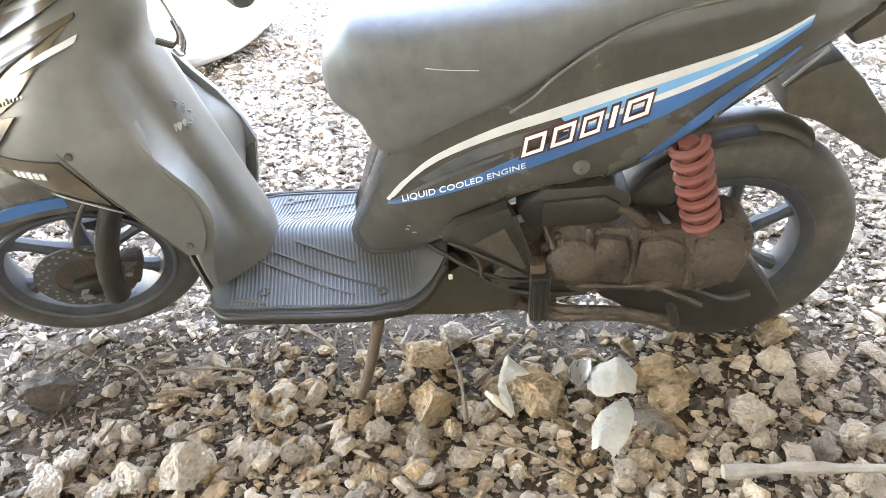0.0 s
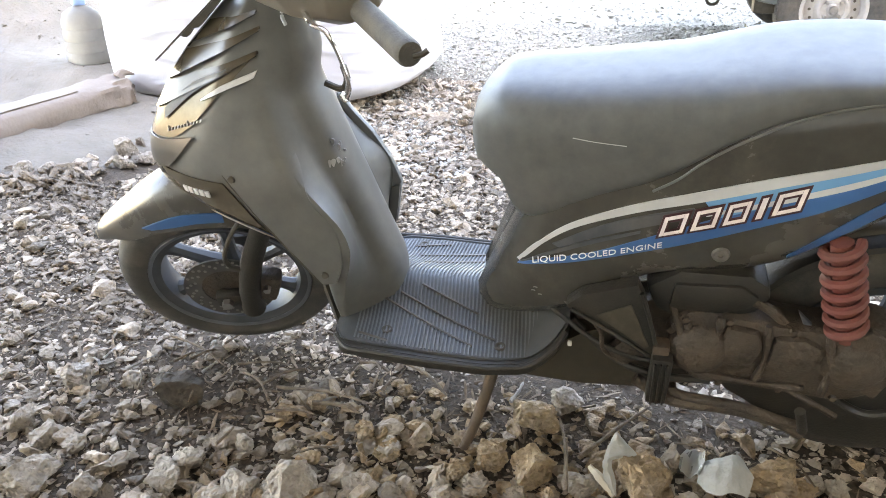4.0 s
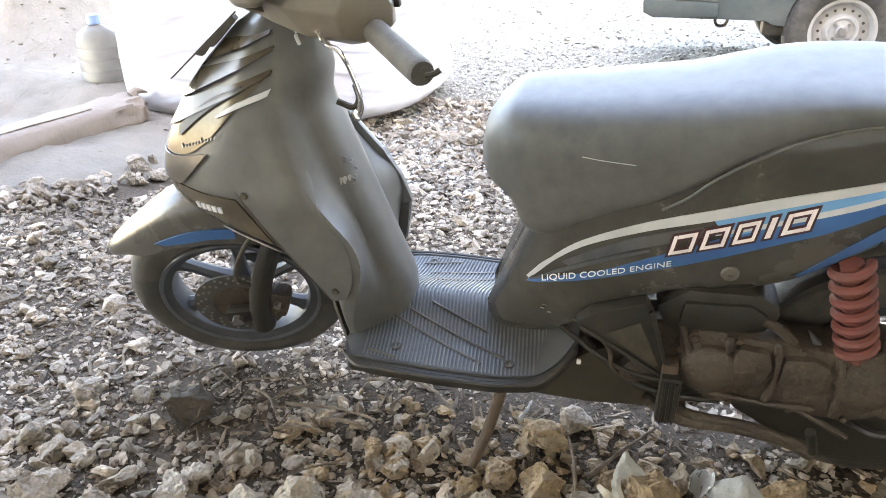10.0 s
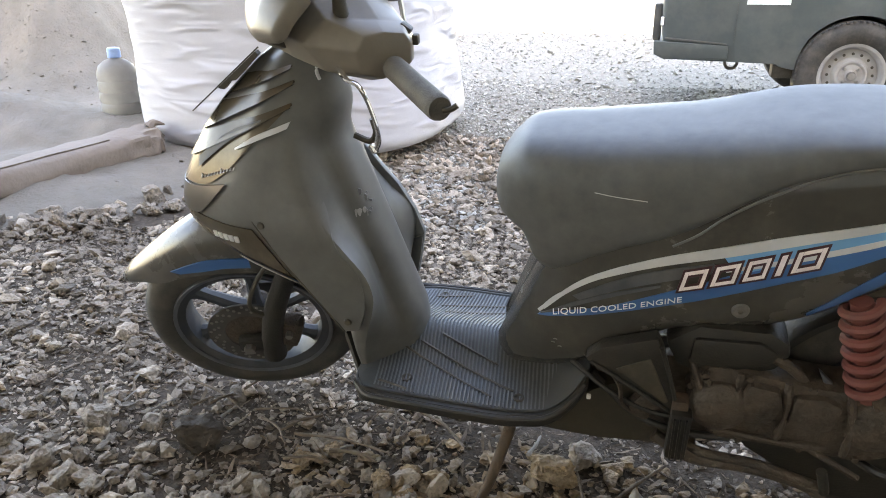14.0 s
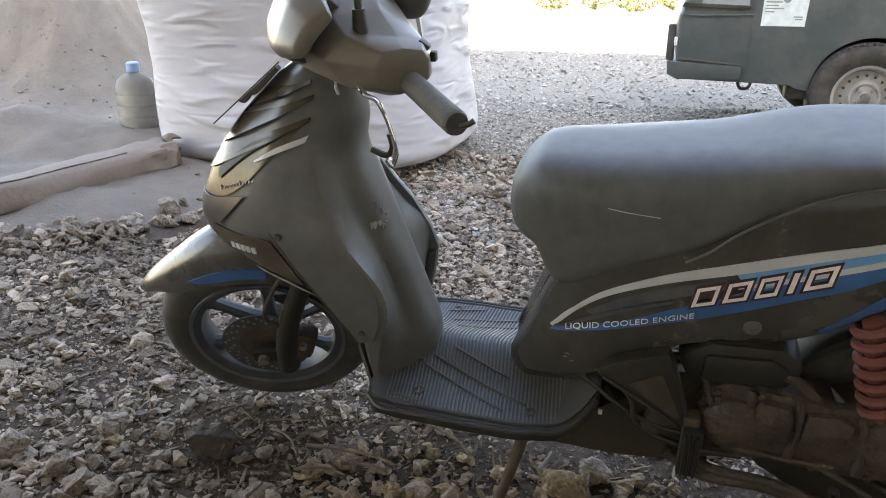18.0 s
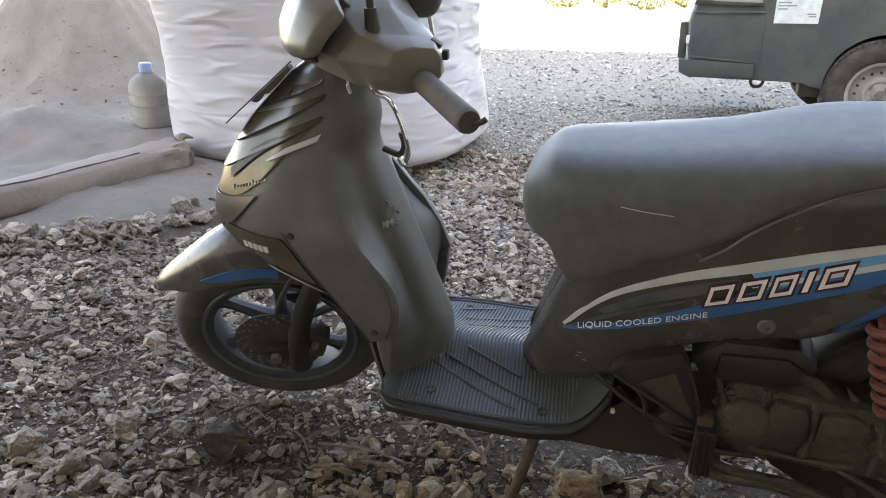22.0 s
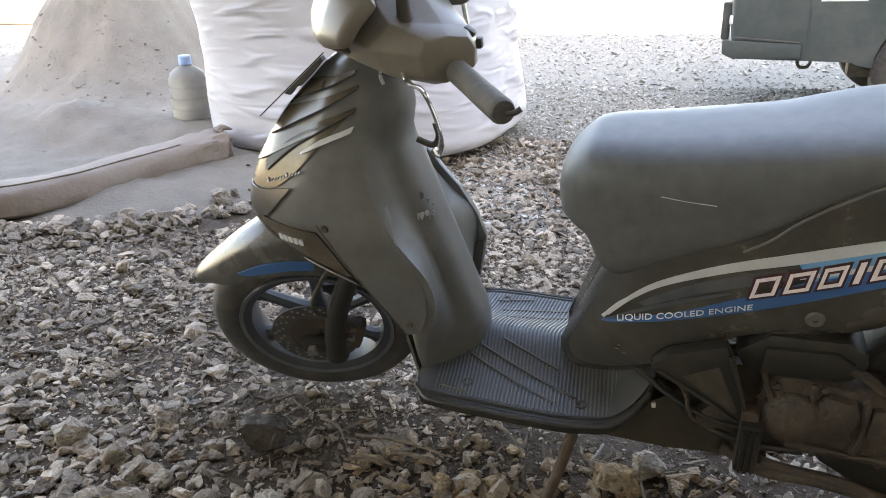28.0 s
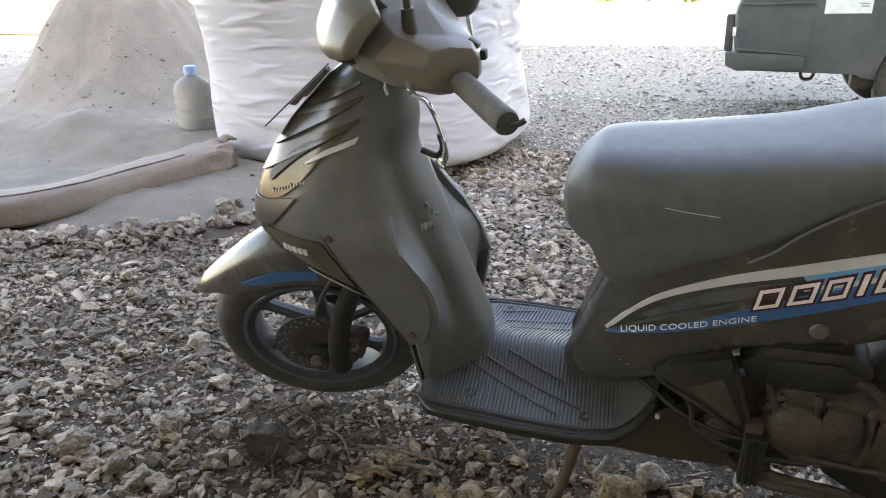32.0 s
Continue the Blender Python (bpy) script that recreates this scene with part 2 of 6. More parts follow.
M_LEAF = mat("dry pale leaf", (0.42, 0.38, 0.31), 0.7, second=(0.52, 0.475, 0.40), scale=14, bump=0.3)
# for the unseen walls and roof only; its tone sets their bounce light
M_WALL = mat("pale unseen wall and roof", (0.46, 0.44, 0.41), 0.9, scale=1.5, bump=0.3, bump_scale=30)


# ---- builders ----
def part(name, bm, material, parent=None, label="", smooth=True):
    me = bpy.data.meshes.new(name)
    bmesh.ops.recalc_face_normals(bm, faces=bm.faces)
    bm.to_mesh(me)
    bm.free()
    for p in me.polygons:
        p.use_smooth = smooth
    me.materials.append(material)
    ob = new(name, me)
    ob.parent = parent
    if smooth:
        me.set_sharp_from_angle(angle=radians(38))
    return tagged(ob, label)


def raw(name, verts, faces, material, parent=None, label=""):
    me = bpy.data.meshes.new(name)
    me.from_pydata([tuple(v) for v in verts], [], faces)
    me.materials.append(material)
    ob = new(name, me)
    ob.parent = parent
    return tagged(ob, label)


def thing(name, label, category, m=None, group="", kind=""):
    ob = new(name)
    ob.empty_display_size = 0.05
    if m is not None:
        ob.matrix_world = m
    return tagged(ob, label, category, group, kind)


def lerp_table(table, x):
    """Rows of (x, a, b, ...): the values at x, smoothly between the rows."""
    rows = np.array(table, float)
    out = []
    for c in range(1, rows.shape[1]):
        xs, ys = rows[:, 0], rows[:, c]
        if x <= xs[0]:
            out.append(ys[0])
            continue
        if x >= xs[-1]:
            out.append(ys[-1])
            continue
        d = np.gradient(ys, xs)
        i = int(np.searchsorted(xs, x) - 1)
        h = xs[i + 1] - xs[i]
        u = (x - xs[i]) / h
        out.append((2 * u**3 - 3 * u**2 + 1) * ys[i] + (u**3 - 2 * u**2 + u) * h * d[i]
                   + (3 * u**2 - 2 * u**3) * ys[i + 1] + (u**3 - u**2) * h * d[i + 1])
    return out


def loft(rings, cap=True, closed=False):
    bm = bmesh.new()
    vs = [[bm.verts.new(p) for p in ring] for ring in rings]
    pairs = list(zip(vs, vs[1:])) + ([(vs[-1], vs[0])] if closed else [])
    for a, b in pairs:
        n = len(a)
        for i in range(n):
            q = [a[i], a[(i + 1) % n], b[(i + 1) % n], b[i]]
            if len({v.co.to_tuple(6) for v in q}) >= 3:
                bm.faces.new(q)
    if cap and not closed:
        bm.faces.new(vs[0])
        bm.faces.new(vs[-1])
    bmesh.ops.remove_doubles(bm, verts=bm.verts, dist=1e-5)
    return bm


def smooth_path(points, n=24):
    """A curve through the points (Catmull-Rom)."""
    P = [Vector(p) for p in points]
    if len(P) < 3:
        return [P[0].lerp(P[-1], k / (n - 1)) for k in range(n)]
    P = [2 * P[0] - P[1]] + P + [2 * P[-1] - P[-2]]
    out = []
    seg = len(P) - 3
    for k in range(n):
        u = k / (n - 1) * seg
        i = min(int(u), seg - 1)
        u -= i
        a, b, c, d = P[i:i + 4]
        out.append(0.5 * ((2 * b) + (c - a) * u + (2 * a - 5 * b + 4 * c - d) * u * u + (3 * b - a - 3 * c + d) * u**3))
    return out


def tube(points, radius, sides=10, n=24, flat=1.0, closed=False):
    """A rod along a curve; radius is a number, or a function of 0..1; flat squashes it."""
    P = [Vector(p) for p in points] if closed else smooth_path(points, n)
    rings, up = [], Vector((0.13, 0.2, 1)).normalized()
    for i, p in enumerate(P):
        if closed:
            d = P[(i + 1) % len(P)] - P[i - 1]
        else:
            d = P[min(i + 1, len(P) - 1)] - P[max(i - 1, 0)]
        d.normalize()
        a = d.cross(up)
        if a.length < 1e-3:
            a = d.cross(Vector((1, 0, 0)))
        a.normalize()
        b = a.cross(d).normalized()
        r = radius(i / (len(P) - 1)) if callable(radius) else radius
        rings.append([p + r * (math.cos(t) * a + flat * math.sin(t) * b) for t in (2 * math.pi * k / sides for k in range(sides))])
    return loft(rings, True, closed)


def lathe(profile, n=32, axis="y"):
    """Turns (radius, along) rows round the axis."""
    rings = []
    for k in range(n):
        t = 2 * math.pi * k / n
        c, s = math.cos(t), math.sin(t)
        if axis == "y":
            rings.append([(r * c, a, r * s) for r, a in profile])
        elif axis == "z":
            rings.append([(r * c, r * s, a) for r, a in profile])
        else:
            rings.append([(a, r * c, r * s) for r, a in profile])
    bm = bmesh.new()
    vs = [[bm.verts.new(p) for p in ring] for ring in rings]
    m = len(profile)
    for i in range(n):
        a, b = vs[i], vs[(i + 1) % n]
        for j in range(m - 1):
            bm.faces.new([a[j], a[j + 1], b[j + 1], b[j]])
    bmesh.ops.remove_doubles(bm, verts=bm.verts, dist=1e-6)
    return bm


def box(x, y, z, sx, sy, sz, bevel=0.0, rot=None, segments=2):
    bm = bmesh.new()
    bmesh.ops.create_cube(bm, size=1.0)
    bmesh.ops.scale(bm, vec=(sx, sy, sz), verts=bm.verts)
    if bevel:
        bmesh.ops.bevel(bm, geom=list(bm.edges), offset=bevel, segments=segments, profile=0.6, affect="EDGES")
    if rot is not None:
        bmesh.ops.rotate(bm, cent=(0, 0, 0), matrix=rot, verts=bm.verts)
    bmesh.ops.translate(bm, vec=(x, y, z), verts=bm.verts)
    return bm


def join(*bms):
    """One mesh out of several pieces of the same part."""
    out = bms[0]
    for b in bms[1:]:
        me = bpy.data.meshes.new("tmp")
        b.to_mesh(me)
        b.free()
        out.from_mesh(me)
        bpy.data.meshes.remove(me)
    return out


def prism(outline, thick, at=0.0, bevel=0.0):
    """A plate with the outline (x, z), from y = at to at + thick."""
    bm = bmesh.new()
    f = bm.faces.new([bm.verts.new((x, at, z)) for x, z in outline])
    r = bmesh.ops.extrude_face_region(bm, geom=[f])
    bmesh.ops.translate(bm, vec=(0, thick, 0), verts=[v for v in r["geom"] if isinstance(v, bmesh.types.BMVert)])
    if bevel:
        bmesh.ops.bevel(bm, geom=list(bm.edges), offset=bevel, segments=2, profile=0.6, affect="EDGES")
    return bm


def strip(upper, lower, fn, thick=0.002, nu=40, nv=4):
    """A thin sheet between two edges in (x, z); fn gives the y of its outer face, thick goes to +y."""
    up, lo = smooth_path([(x, 0, z) for x, z in upper], nu), smooth_path([(x, 0, z) for x, z in lower], nu)
    bm = bmesh.new()
    outer, inner = [], []
    for a, b in zip(up, lo):
        ro, ri = [], []
        for k in range(nv + 1):
            p = a.lerp(b, k / nv)
            y = fn(p.x, p.z)
            ro.append(bm.verts.new((p.x, y, p.z)))
            ri.append(bm.verts.new((p.x, y + thick, p.z)))
        outer.append(ro)
        inner.append(ri)
    for i in range(nu - 1):
        for k in range(nv):
            for g, flip in ((outer, False), (inner, True)):
                q = [g[i][k], g[i + 1][k], g[i + 1][k + 1], g[i][k + 1]]
                bm.faces.new(q[::-1] if flip else q)
        for k in (0, nv):
            bm.faces.new([outer[i][k], outer[i + 1][k], inner[i + 1][k], inner[i][k]])
    for i in (0, nu - 1):
        for k in range(nv):
            bm.faces.new([outer[i][k], outer[i][k + 1], inner[i][k + 1], inner[i][k]])
    return bm


def fbm(p, octaves=4):
    return noise.fractal(Vector(p), 1.0, 2.0, octaves)


# ---- the ground ----
def ground_height(x, y):
    """Gentle unevenness; a bank of sand rises towards the heap."""
    return 0.012 * noise.noise(Vector((x * 1.3, y * 1.3, 0.0)))


def grid_mesh(xs, ys, fn):
    verts = [(x, y, fn(x, y)) for y in ys for x in xs]
    n = len(xs)
    faces = [(j * n + i, j * n + i + 1, (j + 1) * n + i + 1, (j + 1) * n + i) for j in range(len(ys) - 1) for i in range(n - 1)]
    return verts, faces


def spaced(lo, mid_lo, mid_hi, hi, step, far):
    return list(np.linspace(lo, mid_lo, far)[:-1]) + list(np.arange(mid_lo, mid_hi, step)) + list(np.linspace(mid_hi, hi, far))


gx = spaced(-600, -6, 6, 600, 0.12, 16)
gy = spaced(-600, -2, 12, 900, 0.12, 16)
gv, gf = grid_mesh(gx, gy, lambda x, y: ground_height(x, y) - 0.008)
ground = tagged(raw("ground", gv, gf, M_SOIL), "dark soil mixed with crushed limestone, paler further off", "ground", kind="structure")
for p in ground.data.polygons:
    p.use_smooth = True

# an unseen wall added behind the camera, so its shade covers the yard
raw_wall = box(16.5, -4.2, 6.3, 47, 0.3, 12.6)
tagged(part("wall_south", raw_wall, M_WALL), "unseen plain wall added behind to shade the yard", "wall", kind="structure")
# a second unseen wall, added to block light from the right
tagged(part("wall_east", box(3.35, -1.05, 1.5, 0.2, 6.0, 3.0), M_WALL), "unseen plain wall added to block light from the right", "wall", kind="structure")
# an unseen roof added overhead to cut the sky light on the near side
tagged(part("roof_overhang", box(17.6, -1.90, 3.05, 44.0, 4.3, 0.12), M_WALL), "unseen plain roof added to cut overhead light", "roof", kind="structure")


# ---- crushed stone ----
rng = np.random.default_rng(7)


def stone_shapes(points, count, flat):
    """Broken stones: hulls of a few random points, so that they get flat faces and sharp edges."""
    shapes = []
    while len(shapes) < count:
        v = rng.normal(size=(points, 3))
        v /= np.linalg.norm(v, axis=1)[:, None]
        v *= rng.uniform(0.78, 1.0, (points, 1))
        bm = bmesh.new()
        for q in v:
            bm.verts.new(q)
        bmesh.ops.convex_hull(bm, input=bm.verts)
        bmesh.ops.delete(bm, geom=[q for q in bm.verts if not q.link_faces], context="VERTS")
        bmesh.ops.triangulate(bm, faces=bm.faces)
        bm.verts.index_update()
        w = np.array([q.co[:] for q in bm.verts]) * np.array([1.0, rng.uniform(0.5, 0.95), rng.uniform(*flat)])
        f = np.array([[q.index for q in x.verts] for x in bm.faces])
        bm.free()
        shapes.append((w, f))
    return shapes


def scatter(name, shapes, places, sizes, material, label, category, tilt=0.32, sink=0.38):
    """Many small pieces as one mesh of stuff."""
    n = len(places)
    P = np.array(places)
    ax, az = rng.normal(scale=tilt, size=(n, 2)), rng.uniform(0, 2 * np.pi, n)
    pick = rng.integers(0, len(shapes), n)
    c, s_ = np.cos(np.column_stack((ax, az))).T, np.sin(np.column_stack((ax, az))).T
    one, nil = np.ones(n), np.zeros(n)
    RX = np.array([[one, nil, nil], [nil, c[0], -s_[0]], [nil, s_[0], c[0]]]).transpose(2, 0, 1)
    RY = np.array([[c[1], nil, s_[1]], [nil, one, nil], [-s_[1], nil, c[1]]]).transpose(2, 0, 1)
    RZ = np.array([[c[2], -s_[2], nil], [s_[2], c[2], nil], [nil, nil, one]]).transpose(2, 0, 1)
    rot = RZ @ RY @ RX
    V, F, base = [], [], 0
    for k, (v, f) in enumerate(shapes):
        idx = np.nonzero(pick == k)[0]
        w = np.einsum("nij,vj->nvi", rot[idx], v) * sizes[idx][:, None, None]
        w[:, :, 2] += (P[idx, 2] - w[:, :, 2].min(axis=1) * (1 - sink))[:, None]
        w[:, :, :2] += P[idx, None, :2]
        V.append(w.reshape(-1, 3))
        F.append((f[None] + (base + np.arange(len(idx)) * len(v))[:, None, None]).reshape(-1, 3))
        base += len(idx) * len(v)
    V, F = np.concatenate(V).astype(np.float32), np.concatenate(F).astype(np.int32)
    me = bpy.data.meshes.new(name)
    me.vertices.add(len(V))
    me.vertices.foreach_set("co", V.ravel())
    me.loops.add(F.size)
    me.loops.foreach_set("vertex_index", F.ravel())
    me.polygons.add(len(F))
    me.polygons.foreach_set("loop_start", np.arange(0, F.size, 3, dtype=np.int32))
    me.update(calc_edges=True)
    me.shade_flat()
    me.materials.append(material)
    return tagged(new(name, me), label, category, kind="stuff")


def in_heap(x, y):
    """Where the bare sand lies, in front of and round the heap."""
    edge = 0.80 + 0.55 * max(0.0, x + 1.75) + 0.05 * math.sin(7 * x) + 0.03 * math.sin(19 * x)
    return y > edge and x < -1.1 - 0.15 * math.sin(3 * y) and y < 6


def field(count, x0, x1, y0, y1, keep=None):
    out = []
    while len(out) < count:
        x, y = rng.uniform(x0, x1), rng.uniform(y0, y1)
        if in_heap(x, y) or (keep is not None and not keep(x, y)):
            continue
        out.append((x, y, ground_height(x, y) - 0.008))
    return out


def crumbled(shapes):
    """The same stones with each face split once more and roughened."""
    out = []
    for w, f in shapes:
        bm = bmesh.new()
        vs = [bm.verts.new(q) for q in w]
        for tri in f:
            bm.faces.new([vs[k] for k in tri])
        bmesh.ops.subdivide_edges(bm, edges=bm.edges, cuts=1, use_grid_fill=True)
        bmesh.ops.triangulate(bm, faces=bm.faces)
        bm.verts.index_update()
        v = np.array([q.co[:] for q in bm.verts])
        v *= 1 + 0.09 * rng.normal(size=(len(v), 1))
        out.append((v, np.array([[q.index for q in x.verts] for x in bm.faces])))
        bm.free()
    return out


COARSE, MIDDLE, FINE = crumbled(stone_shapes(14, 30, (0.28, 0.60))), stone_shapes(11, 30, (0.20, 0.50)), stone_shapes(7, 24, (0.18, 0.5))


def bare(x, y):
    """The soil under the scooter, where few stones lie."""
    return math.exp(-((x - 0.58) / 0.85) ** 2 - ((y - 0.0) / 0.23) ** 2)


def patchy(x, y):
    """Stones lie thick in some places and leave the soil bare in others."""
    return rng.uniform() < 0.78 + 0.45 * noise.noise(Vector((x * 2.2, y * 2.2, 3.0))) - 0.80 * bare(x, y)


def sizes(n, mean, spread, lo, hi):
    return np.clip(rng.lognormal(math.log(mean), spread, n), lo, hi)


p = field(6000, -2.1, 2.6, -0.85, 1.3, patchy)
scatter("coarse_gravel", COARSE, p, sizes(len(p), 0.0175, 0.45, 0.009, 0.050), M_STONE, "loose broken limestone gravel, pale grey, lying on dark soil", "gravel")
p = field(620, -0.9, 1.7, -0.75, -0.2, lambda x, y: rng.uniform() < 0.25 + 1.6 * max(0.0, -0.22 - y))
scatter("lump_gravel", COARSE, p, sizes(len(p), 0.022, 0.34, 0.012, 0.040), M_STONE, "crumbly pale limestone lumps lying close together", "gravel")
p = []
while len(p) < 190:                                     # rubble along the edge of the bare sand
    u = rng.uniform()
    x = -2.0 + 0.85 * u + rng.normal(scale=0.05)
    y = 0.78 + 0.28 * u + (0.5 * max(0.0, u - 0.75) * 4 * rng.uniform()) + rng.normal(scale=0.05)
    p.append((x, y, ground_height(x, y)))
scatter("rubble", COARSE, p, sizes(len(p), 0.028, 0.36, 0.014, 0.058), M_STONE, "angular pale rubble along the edge of the sand", "rubble", tilt=0.5, sink=0.2)
p = field(26000, -2.1, 2.7, -0.85, 1.35, patchy)
scatter("broken_gravel", MIDDLE, p, sizes(len(p), 0.0115, 0.36, 0.006, 0.024), M_STONE, "angular limestone chips lying close together", "gravel")
p = field(46000, -2.3, 2.8, -0.85, 1.4, lambda x, y: rng.uniform() < 0.72 + 0.5 * noise.noise(Vector((x * 2.2, y * 2.2, 3.0))) - 0.25 * bare(x, y))
scatter("fine_gravel", FINE, p, sizes(len(p), 0.0058, 0.42, 0.0028, 0.014), M_STONE, "fine pale limestone grit between the larger stones", "gravel")
p = field(11000, -2.6, 3.4, 1.3, 2.9)
scatter("middle_gravel", MIDDLE, p, sizes(len(p), 0.020, 0.45, 0.009, 0.055), M_STONE, "loose broken limestone gravel behind the scooter", "gravel")
p = field(52000, -3.2, 4.4, 1.3, 5.0)
scatter("middle_grit", FINE, p, sizes(len(p), 0.0112, 0.42, 0.006, 0.026), M_FARSTONE, "small pale limestone chips behind the scooter", "gravel")
p = field(38000, -9.5, 6.5, 4.4, 12)
scatter("far_gravel", FINE, p, sizes(len(p), 0.016, 0.42, 0.008, 0.05), M_FARSTONE, "pale gravel of the open yard", "gravel")
p = field(9000, -4.0, 5.5, -3.6, 1.5, lambda x, y: not (-1.9 < x < 2.5 and y > -0.75) and rng.uniform() < 0.7 + 0.5 * noise.noise(Vector((x * 2.2, y * 2.2, 3.0))))
scatter("outer_gravel", MIDDLE, p, sizes(len(p), 0.013, 0.5, 0.005, 0.04), M_STONE, "loose broken limestone gravel round the parked scooter", "gravel")
p = field(420, 0.05, 1.5, -0.48, 0.0, lambda x, y: rng.uniform() < math.exp(-((x - 0.65) / 0.55) ** 2))
scatter("ochre_gravel", COARSE, p, sizes(len(p), 0.018, 0.38, 0.009, 0.038), M_OCHRE, "yellow-brown limestone pieces under the scooter", "gravel")

# wood chips and bark: long thin splinters
chips = [(w * np.array([1.0, 0.10 + 0.05 * (k % 4), 0.09]), f) for k, (w, f) in enumerate(stone_shapes(8, 16, (0.5, 0.9)))]
p = field(6800, -1.6, 2.2, -0.75, 0.9, lambda x, y: rng.uniform() < 0.16 + 0.95 * math.exp(-((y + 0.0) / 0.30) ** 2 - ((x - 0.25) / 1.1) ** 2))
scatter("wood_chips", chips, p, sizes(len(p), 0.014, 0.55, 0.005, 0.055), M_CHIP, "dry bark and wood chips on the soil", "debris", tilt=0.25, sink=0.0)


# ---- single rocks ----
def rock(name, x, y, size, seed, material=M_ROCK, flat=0.7, turn=0.0, label="pale grey limestone lump on the gravel", group="loose rocks", sy=0.8, sink=0.22):
    r = np.random.default_rng(seed)
    bm = bmesh.new()
    bmesh.ops.create_icosphere(bm, subdivisions=4, radius=1.0)
    planes = []
    for _ in range(14):
        n = Vector(r.normal(size=3)).normalized()
        planes.append((n, r.uniform(0.42, 0.82)))
    off = Vector(r.uniform(0, 50, 3))
    for v in bm.verts:
        c = v.co.copy()
        for n, d in planes:
            over = c.dot(n) - d
            if over > 0:
                c -= n * over * 0.97
        c += v.co * (0.12 * noise.fractal(c * 2.2 + off, 1.0, 2.0, 4) + 0.09 * noise.noise(c * 6 + off) + 0.05 * noise.noise(c * 14 + off))
        v.co = c
    bmesh.ops.scale(bm, vec=(size, size * sy, size * flat), verts=bm.verts)
    bmesh.ops.rotate(bm, cent=(0, 0, 0), matrix=Matrix.Rotation(radians(turn), 3, "Z"), verts=bm.verts)
    low = min(v.co.z for v in bm.verts)
    ob = part(name, bm, material)
    ob.data.set_sharp_from_angle(angle=radians(22))
    ob.location = (x, y, ground_height(x, y) - 0.008 - low * (1 - sink))
    return tagged(ob, label, "rock", group)


